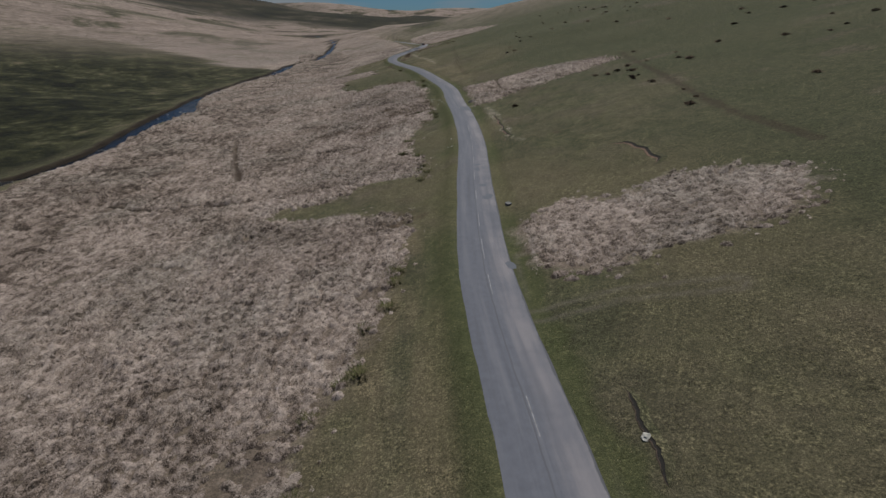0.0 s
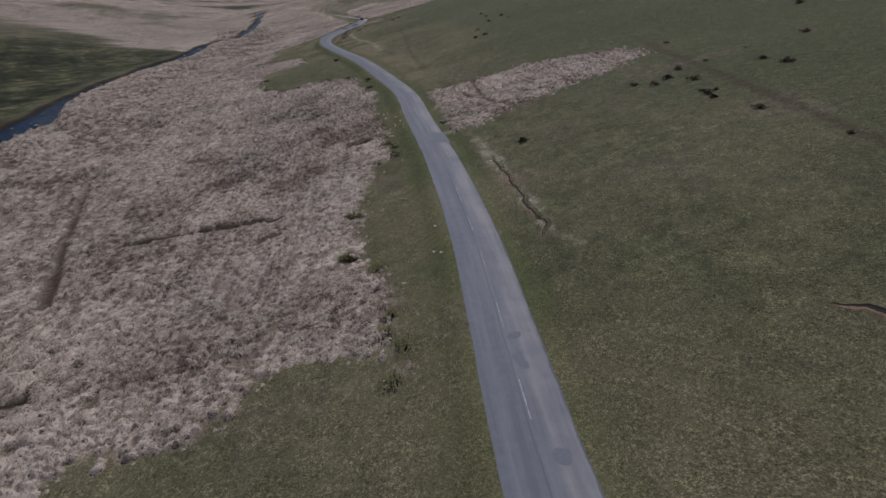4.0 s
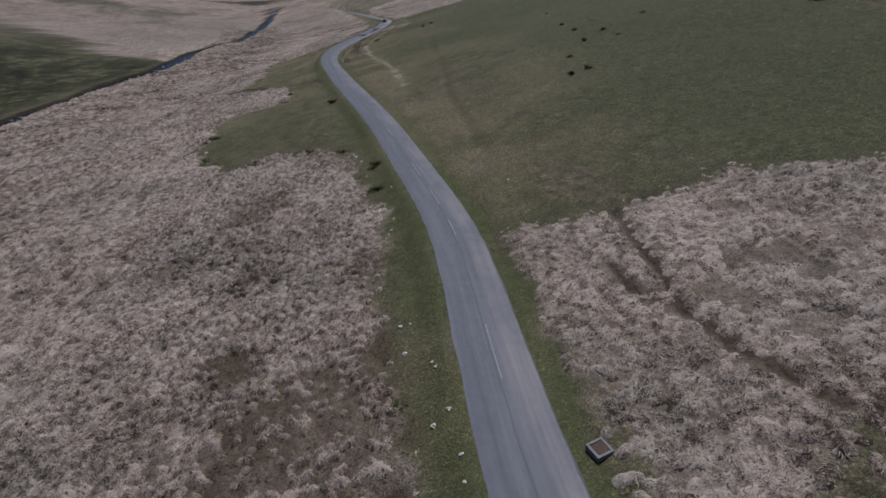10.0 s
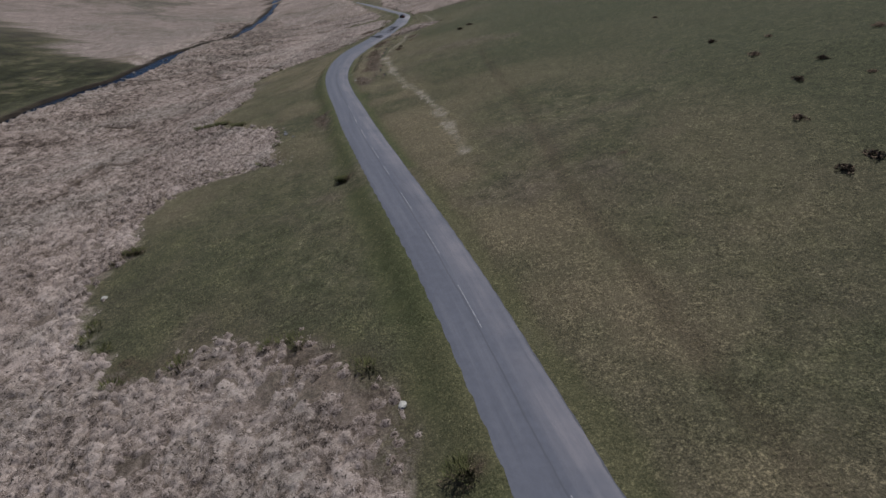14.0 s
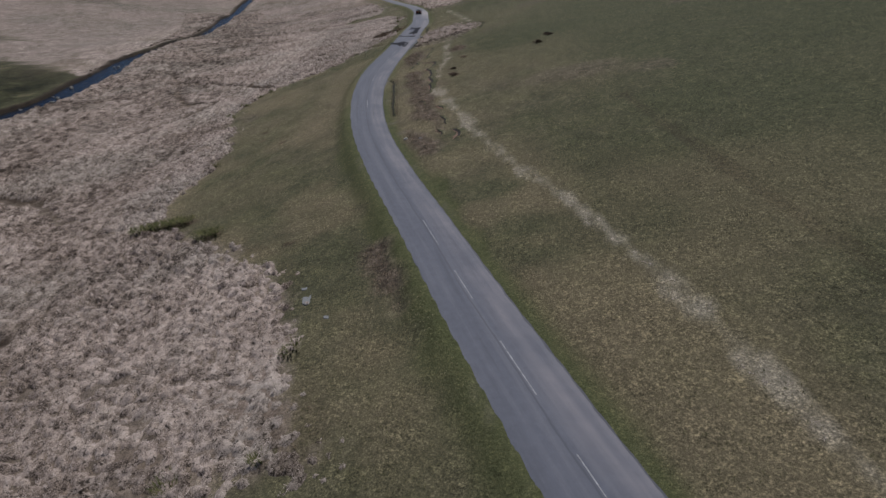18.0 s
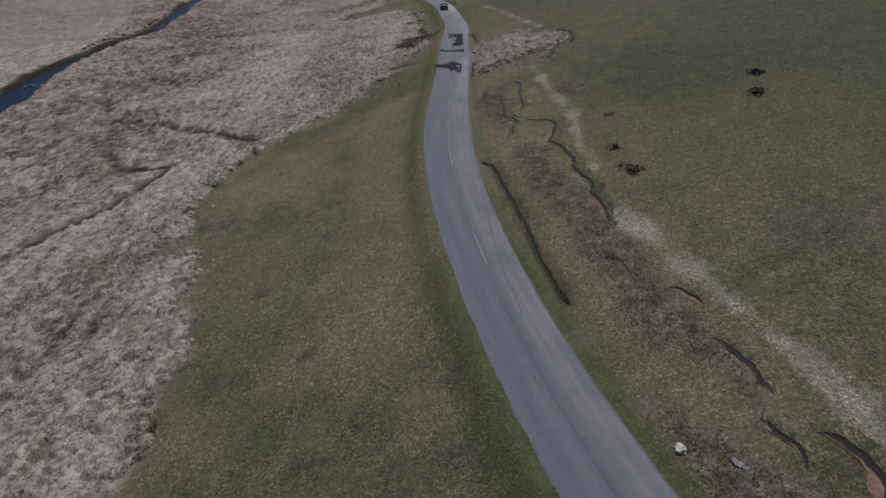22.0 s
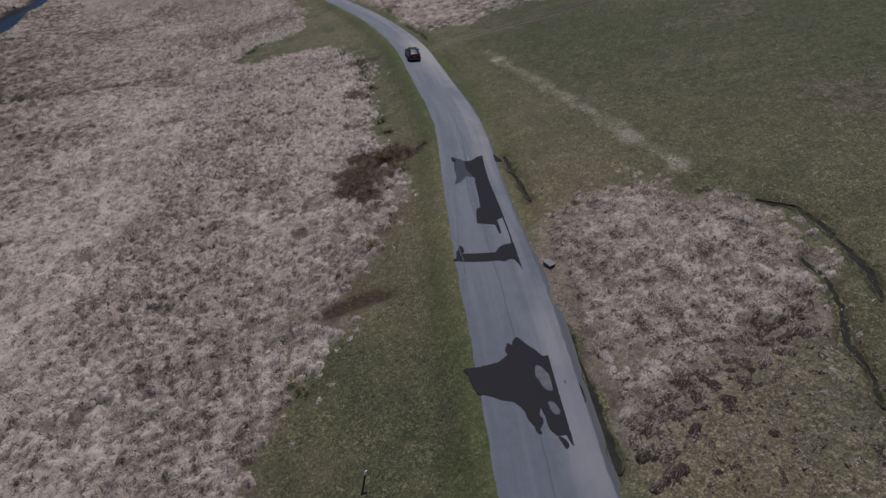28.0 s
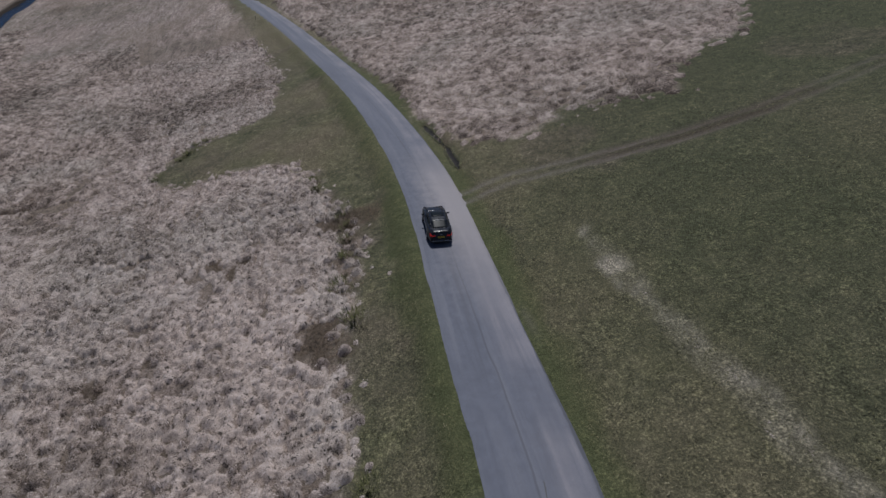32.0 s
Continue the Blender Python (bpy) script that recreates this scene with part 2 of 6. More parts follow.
LITTER = ([(-15.1, 143.6), (-13.7, 147.2), (-9.7, 146.3), (-5.8, 144.6), (-2.6, 144.9), (-2.4, 153.7), (-6.1, 158.6), (-12, 156.6), (-15.9, 153.6)], [(-33.2, 139.9), (-32.2, 141.8), (-26.1, 141.5), (-18.7, 140.3), (-19, 137), (-25, 138.1), (-28.7, 136)],
          [(-21.8, 133.1), (-18.8, 135.8), (-12.3, 137), (-10.1, 137), (-10.6, 131.9), (-13.4, 130.3), (-14.7, 126.6), (-19.1, 127.6)], [(-17.4, 139.6), (-13, 142.4), (-14.4, 135.8)], [(-6.1, 122.9), (-5.4, 128.3), (-3.4, 132.3), (-2.1, 141.5), (-4.4, 122.9)],
          [(-9.2, 63.8), (-7.7, 64.5), (-3.7, 64.6), (-2.4, 63.1), (-4.4, 59.9), (-6.3, 61.1)], [(-24.9, 188.8), (-23.7, 193), (-19, 194.6), (-17.3, 192.4), (-16.9, 188), (-22.2, 186.5)], [(-8.6, 167.9), (-8.7, 171.6), (-6.3, 173.5), (-4.9, 171.6), (-4.8, 167.8)],
          [(-7.9, 158.1), (-7.1, 159), (-4.7, 159.1), (-4.3, 157.3)], [(-58.7, 368.6), (-58.2, 371.5), (-53, 366.2), (-52, 363.9), (-56.5, 366.3)], [(-61.6, 302), (-58.7, 301.3), (-56.2, 299.4), (-55.8, 297.5), (-58.9, 297.5)],
          [(-29.8, 405.5), (-27.8, 409.1), (-24.5, 410), (-21.3, 410.3), (-20.6, 406.9), (-23.5, 403.4), (-23.8, 399.7), (-25.9, 398.2), (-28.8, 402.5)],
          [(-25.8, 428.8), (-22.9, 432.3), (-20.6, 444.1), (-20.3, 438.6), (-21.2, 429.4), (-24, 426.8)], [(-28.3, 400.1), (-25.8, 398.9), (-24.2, 397.4), (-25, 394.6)])
CRACKS = ([(-19.2, 313.9), (-19, 312.1), (-19.1, 310.7)], [(-20.2, 346.8), (-19.5, 345.8), (-19.2, 344.4), (-19.4, 342.9)], [(-18.2, 345.5), (-18.3, 344.2), (-18.8, 342.5), (-19.1, 341.6)], [(-19.8, 340.9), (-20, 340), (-20, 339.3), (-20.8, 337.7)], [(-18.2, 355.9), (-18.2, 353.1), (-18.9, 350.2), (-18.7, 348.3), (-19.4, 346.3), (-19.9, 344.2)])
TAN_L = [(-36.4, 360), (-30.3, 358), (-30, 345), (-31.2, 336), (-31, 329.5), (-30, 318), (-33, 312), (-36, 326.8), (-38.4, 329.7), (-38.4, 341)]
BUSH = [(15.8, 124.6), (37.9, 132.8), (40.4, 134.2), (43.4, 131), (40.3, 124), (41.5, 122.7), (39.8, 120.1), (35.8, 135.6), (44.6, 139.3), (55.6, 139.9), (25.6, 224.3), (26.1, 215.4), (23.5, 214.6), (31.5, 243.4), (36.5, 249.6), (35.1, 236.6), (35.9, 230.2), (30.5, 232.8), (44.4, 241.8), (34.6, 282.3), (31.6, 254.2), (38.2, 134.4), (42.3, 130.1), (40.2, 122.4), (43.6, 137.4), (53, 126.3), (40.8, 91.9), (38.2, 87.7), (40.8, 112), (5.8, 337.8), (2.9, 332.7), (-13.2, 323.9), (-12.7, 328.9), (52.5, 130.3), (78, 159.7), (76.9, 117.8), (41.7, 99.2), (38.6, 87.9), (72.6, 236.6), (78.9, 223.4), (-10.1, 337.2)]
STONE = [(-3.3, 159.5), (-2.6, 159.6), (-3, 156.2), (-1.2, 154.3), (-1, 153.7), (-0.4, 149.6), (-1.3, 149), (0, 146.2), (-0, 144.5), (1.4, 102.2), (0.8, 97), (1.4, 96), (-37.6, 220.4), (-21.9, 208.4), (10, 22.1), (-9.9, 200.4), (8.3, 182.3), (-4.6, 186), (10.9, 139), (10.9, 139.6), (-21.8, 298)]
SLAB = [(7.5, 62), (-16.1, 384.3), (7, 145.6)]
POST = [(-30.2, 372.3), (-35.3, 553.4)]
WET1 = [(-24.6, 377), (-24.4, 376.4), (-23.5, 376.3), (-22.5, 376.4), (-21.8, 376.8), (-21.1, 377.8), (-20.7, 378), (-20.4, 377.3), (-20.1, 376.8), (-19.9, 376.3), (-19.5, 376.3), (-19.3, 375.9), (-18.5, 375.6), (-18.7, 374.5), (-18.8, 373.6), (-19.1, 372.4), (-19.3, 371.7), (-19.9, 371.6), (-20.3, 370.9), (-20.5, 370.4), (-20.8, 370.6), (-20.8, 371.2), (-21.2, 371.2), (-21.4, 371.6), (-21.4, 372.5), (-21.4, 373), (-21.9, 372.3), (-22.1, 371.9), (-22.3, 372.4), (-22.3, 373), (-22.6, 373.6), (-23.1, 373.9), (-23.7, 374.4), (-24.2, 374.6), (-24.3, 376)]
WET2 = [(-17.4, 401.2), (-16.7, 401.2), (-15.9, 401.9), (-14.9, 402.3), (-14.2, 402.4), (-13.8, 400.7), (-14.7, 400.6), (-15.1, 399.6), (-15.4, 397.5), (-15.7, 395.8), (-16.1, 393.6), (-16.5, 392), (-16.9, 390.4), (-17.1, 389.3), (-17.3, 387.2), (-17.8, 387.2), (-17.6, 387.9), (-17.3, 390.1), (-17.2, 390.9), (-17.7, 390.6), (-18, 388.9), (-18.2, 388.7), (-18.1, 390), (-19.4, 390.5), (-18.8, 392.6), (-18.4, 392.8), (-18, 394.6), (-17.6, 396.8), (-17.4, 397.7), (-17.6, 399.5)]
PATCH = [(3.8, 139.2), (6.2, 139.1), (6.7, 133.2), (4.2, 133.2)]
PATCH2 = [(-17.5, 406.4), (-17.0, 406.3), (-16.7, 405.9), (-17.1, 404.7), (-17.6, 404.7), (-18.0, 404.9)]
SCAR_H = [(-17.4, 308.5), (-17, 307.2), (-16.5, 306.3)]
SCAR_I = [(-17.8, 343.7), (-17.6, 342.1), (-17, 341.1), (-15.9, 340.4), (-15.8, 339.6), (-16, 338.1), (-16.4, 336.8), (-17, 335.4), (-17.3, 334.3), (-17.1, 333), (-16.9, 331.7), (-17, 329.9), (-17.1, 328.8), (-17.4, 327.7), (-17.4, 326.5), (-17.3, 325), (-17.1, 324.2), (-17.4, 323.1), (-17.6, 321.9), (-17.4, 320.9), (-17.6, 319.2), (-17.5, 316.5)]
HEATH2 = [(-19.2, 360.2), (-15.9, 358.1), (-17.8, 351.1), (-18.4, 344.4), (-19.4, 340.1), (-21, 342.5), (-20.8, 348.5)]
HEATH3 = [(-12.5, 335.8), (-11.1, 335.2), (-11.6, 331.5), (-11.2, 330), (-12.3, 330.6), (-13, 333.4)]
HEATH4 = [(-9.7, 354.3), (-8.6, 353.2), (-9.6, 346.5), (-11, 349.6)]
TUSSOCKY = [(-19.2, 369.4), (-15.4, 371.5), (-11.5, 372), (-5.4, 374.4), (-5.2, 372.3), (-6.3, 368.7), (-11, 364), (-19.7, 367.5)]
CUT_R = [(-1.4, 383.6), (-0.2, 381.4), (-0.4, 378.9), (-1, 376.5), (-1.6, 374.4), (-2.7, 372.4)]
CUT_R2 = [(-3.3, 377.3), (-3.6, 375.1), (-4.6, 373), (-6.1, 371), (-6.6, 369.2), (-7.7, 367.3)]
BRUSH_A = [(-27.5, 407.6), (-26.3, 409.2), (-23.9, 409.6), (-21.9, 410.4), (-20.9, 409.1), (-20.5, 406.7), (-21.7, 405.2), (-24.3, 405.7)]
BRUSH_B = [(-25.4, 431), (-21.3, 432.5), (-21.9, 427), (-24.7, 426.2)]
BRUSH_C = [(-22.1, 411.1), (-20.3, 407.9), (-22.3, 403.7), (-24.3, 401.4), (-27.1, 400), (-28.9, 403.6), (-29.1, 407.6), (-25.4, 409.1)]
HEATH5 = [(-26.2, 273.3), (-24.2, 271.1), (-23, 266.8), (-22.4, 263.4), (-23.2, 261.6), (-24.9, 265.3), (-25.8, 269.1)]
HEATH6 = [(-21, 321), (-17.4, 321), (-16.5, 296.7), (-18.1, 297.8), (-18.8, 302.5), (-20.4, 306.8), (-21, 311.8)]
WET3 = [(-21.8, 387.4), (-21.6, 386.9), (-20.7, 386.7), (-19.2, 386.5), (-18.7, 387.1), (-18.3, 387.3), (-17.3, 387.4), (-17.1, 386.8), (-17.2, 386.2), (-17.4, 385.5), (-17.5, 384.6), (-17.6, 384), (-17.8, 383.6), (-18.1, 383.6), (-18.1, 384.8), (-18.2, 385.4), (-18.5, 385.5), (-19, 385.3), (-19.3, 385.5), (-20.2, 385.6), (-20.8, 385.7), (-21.7, 385.9), (-22.4, 386.3), (-22.1, 386.5)]
DRAB_A = [(-42.4, 86.5), (-28.4, 80.2), (-19.4, 72.6), (-14.5, 70.3), (-8.9, 67.1), (-4.3, 61.7), (-4.3, 58.5), (-28.8, 65.2)]
GRIT_SPOTS = [(-19.9, 296.5), (-22.4, 301.3), (-22.9, 306.3), (5.7, 188.3), (-27.9, 385.8)]
BLOTCH = [(5.6, 66.1), (5.1, 70.9), (5.1, 81.9), (4.9, 79.2), (5.1, 65.4), (5.9, 45.2), (-15.9, 432.4), (-21.8, 388.7)]
RUSH = [(-49.6, 289.1), (-42.5, 283), (-47.4, 288.7), (-51.8, 288.8), (-38.4, 228.7), (-6.6, 195), (-17.1, 235.8), (-23.3, 407.4), (-17.1, 236), (-5.7, 144.7), (-7.4, 100.7), (-7, 111.8), (-6.2, 187.5)]
DARKSPOT = [(-43.6, 334.9), (-41.8, 333.9), (-44.8, 321.2), (-44.2, 316.5), (-40.2, 311.7), (-13.5, 325.6), (-12.7, 323.8), (2.8, 334), (5.8, 339.5), (-12.9, 329.7), (-46.6, 348.2), (-43.7, 359.9), (-36.9, 360), (-33.1, 276), (-35.3, 269.3), (18.9, 92.2), (18.5, 93.7), (24.4, 137.6), (18.2, 135.9), (19.5, 134.7), (-6.2, 194.9), (10.9, 226.4)]

def curve_at(xs, ys, x):
    """A smooth curve through the pairs (xs, ys)."""
    xs, ys, x = np.asarray(xs, float), np.asarray(ys, float), np.asarray(x, float)
    i = np.clip(np.searchsorted(xs, x) - 1, 0, len(xs) - 2)
    m, h = np.gradient(ys, xs), xs[i + 1] - xs[i]
    s = np.clip((x - xs[i]) / h, 0, 1)
    return ((2 * s**3 - 3 * s**2 + 1) * ys[i] + (s**3 - 2 * s**2 + s) * h * m[i]
            + (3 * s**2 - 2 * s**3) * ys[i + 1] + (s**3 - s**2) * h * m[i + 1])


def lattice(ix, iy, seed):
    n = (ix.astype(np.int64) * 374761393 + iy.astype(np.int64) * 668265263 + seed * 974711) & 0x7FFFFFFF
    n = ((n ^ (n >> 13)) * 1274126177) & 0x7FFFFFFF
    return ((n ^ (n >> 16)) & 0xFFFF) / 65535.0


def rough(x, y, size, seed=0, octaves=3):
    """Value noise, -1 to 1, with its largest lumps size metres across."""
    x, y = np.asarray(x, float), np.asarray(y, float)
    total, amp, norm = 0.0, 1.0, 0.0
    for o in range(octaves):
        px, py = x / size * 2**o + 17.3 * o, y / size * 2**o - 9.1 * o
        ix, iy = np.floor(px), np.floor(py)
        fx, fy = px - ix, py - iy
        fx, fy = fx * fx * (3 - 2 * fx), fy * fy * (3 - 2 * fy)
        a, b = lattice(ix, iy, seed + o), lattice(ix + 1, iy, seed + o)
        c, d = lattice(ix, iy + 1, seed + o), lattice(ix + 1, iy + 1, seed + o)
        total = total + amp * ((a * (1 - fx) + b * fx) * (1 - fy) + (c * (1 - fx) + d * fx) * fy)
        norm += amp
        amp *= 0.5
    return total / norm * 2 - 1


def step(a, b, v):
    s = np.clip((v - a) / (b - a), 0, 1)
    return s * s * (3 - 2 * s)


def to_line(x, y, pts):
    """Distance to an open line."""
    best = np.full(np.shape(x), 1e9)
    for (ax, ay), (bx, by) in zip(pts[:-1], pts[1:]):
        dx, dy = bx - ax, by - ay
        s = np.clip(((x - ax) * dx + (y - ay) * dy) / (dx * dx + dy * dy + 1e-9), 0, 1)
        best = np.minimum(best, np.hypot(x - ax - s * dx, y - ay - s * dy))
    return best


def depth_in(x, y, pts):
    """Distance to a closed outline: positive inside, negative outside."""
    ring = list(pts) + [pts[0]]
    inside = np.zeros(np.shape(x), bool)
    for (ax, ay), (bx, by) in zip(ring[:-1], ring[1:]):
        cross = ((ay > y) != (by > y)) & (x < (bx - ax) * (y - ay) / (by - ay + 1e-12) + ax)
        inside ^= cross
    return np.where(inside, 1, -1) * to_line(x, y, ring)


def road_x(y):
    return curve_at(ROAD_Y, ROAD_X, y) + 0.12


def crown(y):
    return curve_at(CROWN_Y, CROWN_Z, y)


def half_width(y):
    return np.interp(y, WIDTH_Y, WIDTH_H)


def hill(x, y, cx, cy, rx, ry, h, turn=0.0):
    c, s = math.cos(turn), math.sin(turn)
    u, v = (x - cx) * c + (y - cy) * s, -(x - cx) * s + (y - cy) * c
    return h * np.exp(-(u / rx) ** 2 - (v / ry) ** 2)


def land(x, y):
    """The lie of the land: hillside, road shelf, moor, river bed and the far hills."""
    x, y = np.asarray(x, float), np.asarray(y, float)
    u = x - road_x(y)
    w = 64 - 20 * np.exp(-((y - 330) / 60) ** 2)
    up = np.maximum(u, 0)
    right = 0.25 * np.sqrt(up * up + 10.9) - 0.825
    right = 95 * np.tanh(right / 95) * (1 - 0.8 * step(400, 980, y - 0.5 * up))
    left = -14.85 * np.tanh(np.maximum(-u, 0) / w)
    z = crown(y) + np.where(u > 0, right, left)
    v = curve_at(RIVER_Y, RIVER_X, y) - x
    beyond = np.maximum(v - 6, 0)
    z = z + 0.055 * beyond * step(0, 120, beyond) - 4 * step(200, 900, y - 300) * step(0, 100, beyond)
    # far hills
    far = (hill(x, y, -1250, 1500, 620, 700, 105, 0.3) + hill(x, y, -760, 2450, 330, 650, 104, 0.1) + hill(x, y, -1700, 500, 900, 900, 150)
           + hill(x, y, 260, 3700, 1300, 420, 88, -0.1) + hill(x, y, -900, 4100, 900, 400, 140) + hill(x, y, 1700, 3300, 800, 700, 120)
           + hill(x, y, 60, 2500, 260, 420, 34, 0.2) + hill(x, y, -250, 2050, 340, 260, 46) + hill(x, y, 1100, 200, 800, 1100, 150))
    z = z + far * step(250, 900, np.hypot(x + 30, y - 250))
    away = step(30, 260, np.hypot(np.minimum(np.abs(u), 900), 0))
    z = z + rough(x, y, 60, 5, 3) * 1.1 * step(8, 60, np.abs(u)) + rough(x, y, 320, 6, 2) * 7 * away * step(300, 1200, y)
    return z


def bed(x, y, z):
    """Cuts the river's channel and lowers the land under the road."""
    d = np.abs(x - river_line(y))
    z = z - 1.7 * (1 - step(river_half(y) * 0.7, river_half(y) + 1.2, d))
    u = np.abs(x - road_x(y))
    flat = (1 - step(half_width(y) - 0.1, half_width(y) + 2.2, u)) * (1 - step(640, 700, y))
    z = z * (1 - flat) + crown(y) * flat
    return z - 0.14 * (1 - step(half_width(y) - 0.75, half_width(y) - 0.15, u)) * (1 - step(640, 700, y))


def river_line(y):
    return curve_at(RIVER_Y, RIVER_X, y) + 0.5 * np.sin(np.asarray(y) / 7.3 + 1)


def river_half(y):
    return 1.9 + 0.8 * np.sin(np.asarray(y) / 29.0 + 0.6) + 0.4 * np.sin(np.asarray(y) / 11.0) + 3.0 * np.exp(-((np.asarray(y) - 210) / 13) ** 2) + 1.6 * np.exp(-((np.asarray(y) - 402) / 22) ** 2)


def moor_mask(x, y):
    """Where the pale tussock grass grows: positive inside."""
    edge = MOOR_EDGE_NEAR + MOOR_EDGE_FAR
    d = depth_in(x, y, edge + [(-140, 900), (-116, 580), (-109, 500), (-112, 448), (-109, 402), (-115, 365), (-115, 316), (-110, 270), (-103, 240), (-93, 212), (-96, 172), (-94, 150), (-96, 60), (-96, -30)])
    d = np.minimum(d, -depth_in(x, y, GREEN_A))
    for z in (MOOR_R1, MOOR_R2, MOOR_R3, MOOR_R4):
        d = np.maximum(d, depth_in(x, y, z))
    return d


DITCHES = (DITCH_A, DITCH_B, DITCH_C, DITCH_D, CUT_R, CUT_R2)
FURROWS = (FUR_A, FUR_B, FUR_C, FUR_D, FUR_E, FUR_F, FUR_G, FUR_H, FUR_I, FUR_J)
NARROW = (SCAR_C, SCAR_C2)
PALES = (PALE_A, PALE_B, PALE_C, PALE_D, PALE_E)
PATHS = (PATH_A, PATH_B, PATH_C)


def cut(x, y):
    """Depth of ditches, furrows and ruts."""
    z = 0.0
    for line in DITCHES:
        z = z - 0.25 * (1 - step(0.1, 0.75, to_line(x, y, line)))
    for line in FURROWS:
        z = z - 0.22 * (1 - step(0.1, 1.0, to_line(x, y, line)))
    for line in NARROW:
        z = z - 0.22 * (1 - step(0.1, 0.6, to_line(x, y, line)))
    for line in PATHS:
        z = z - 0.07 * (1 - step(0.2, 1.3, to_line(x, y, line)))
    d = to_line(x, y, TRACK)
    return z - 0.12 * np.exp(-((d - 0.8) / 0.3) ** 2)


def ground_at(x, y):
    x, y = np.asarray(x, float), np.asarray(y, float)
    return bed(x, y, land(x, y))


# ---- materials ----
def material(name, rough_=0.9, metal=0.0):
    m = bpy.data.materials.new(name)
    m.use_nodes = True
    b = m.node_tree.nodes["Principled BSDF"]
    b.inputs["Roughness"].default_value, b.inputs["Metallic"].default_value = rough_, metal
    return m, m.node_tree, b


def node(tree, kind, **values):
    n = tree.nodes.new(kind)
    for k, v in values.items():
        n.inputs[k.replace("_", " ")].default_value = v
    return n


def noise_tex(tree, scale, detail=4, coords=None, roughness=0.6):
    n = node(tree, "ShaderNodeTexNoise", Scale=scale, Detail=detail, Roughness=roughness)
    tree.links.new(coords, n.inputs["Vector"])
    return n.outputs["Fac"]


def ramp(tree, fac, stops):
    r = tree.nodes.new("ShaderNodeValToRGB")
    e = r.color_ramp.elements
    e[0].position, e[0].color = stops[0][0], (*stops[0][1], 1)
    e[1].position, e[1].color = stops[-1][0], (*stops[-1][1], 1)
    for p, c in stops[1:-1]:
        k = e.new(p)
        k.color = (*c, 1)
    tree.links.new(fac, r.inputs[0])
    return r.outputs[0]


def mix(tree, fac, a, b, kind="MIX"):
    n = tree.nodes.new("ShaderNodeMixRGB")
    n.blend_type = kind
    for i, v in enumerate((fac, a, b)):
        if isinstance(v, (int, float)):
            n.inputs[i].default_value = v
        elif isinstance(v, tuple):
            n.inputs[i].default_value = (*v, 1)
        else:
            tree.links.new(v, n.inputs[i])
    return n.outputs[0]


def maths(tree, op, a, b=0.0, c=0.0):
    n = tree.nodes.new("ShaderNodeMath")
    n.operation = op
    for i, v in enumerate((a, b, c)):
        if isinstance(v, (int, float)):
            n.inputs[i].default_value = v
        else:
            tree.links.new(v, n.inputs[i])
    return n.outputs[0]


def bumped(tree, bsdf, height, strength=0.5, distance=0.05):
    n = node(tree, "ShaderNodeBump", Strength=strength, Distance=distance)
    tree.links.new(height, n.inputs["Height"])
    tree.links.new(n.outputs[0], bsdf.inputs["Normal"])
    return n


def softened(tree, bump_node, share):
    """Shading normals of fibrous growth: the leaf's own, blended with the stand's."""
    g = tree.nodes.new("ShaderNodeNewGeometry")
    up = tree.nodes.new("ShaderNodeMixRGB")
    up.inputs[0].default_value, up.inputs[2].default_value = share, (0, 0, 1, 1)
    tree.links.new(g.outputs["Normal"], up.inputs[1])
    n = tree.nodes.new("ShaderNodeVectorMath")
    n.operation = "NORMALIZE"
    tree.links.new(up.outputs[0], n.inputs[0])
    tree.links.new(n.outputs[0], bump_node.inputs["Normal"])


def attribute(tree, name):
    n = tree.nodes.new("ShaderNodeAttribute")
    n.attribute_name = name
    return n.outputs["Fac"]


def object_coords(tree):
    return tree.nodes.new("ShaderNodeTexCoord").outputs["Object"]


def plain(name, colour, rough_=0.6, metal=0.0, spread=0.12, scale=6.0, bump=0.0):
    """A surface of one colour with a little grain and wear."""
    m, t, b = material(name, rough_, metal)
    co = object_coords(t)
    f = noise_tex(t, scale, 5, co)
    dark, light = tuple(c * (1 - spread) for c in colour), tuple(min(c * (1 + spread), 1) for c in colour)
    t.links.new(ramp(t, f, [(0.3, dark), (0.7, light)]), b.inputs["Base Color"])
    if bump:
        bumped(t, b, noise_tex(t, scale * 6, 4, co), bump, 0.02)
    return m


def streaks(t, co):
    """Long drifts that cross the moor on the slant."""
    mp = t.nodes.new("ShaderNodeMapping")
    mp.inputs["Rotation"].default_value, mp.inputs["Scale"].default_value = (0, 0, 0.55), (0.75, 0.16, 1.0)
    t.links.new(co, mp.inputs[0])
    return noise_tex(t, 1.0, 5, mp.outputs[0], 0.65)


STRAW_DARK, STRAW, STRAW_LIGHT = (0.205, 0.164, 0.146), (0.41, 0.341, 0.313), (0.62, 0.535, 0.505)


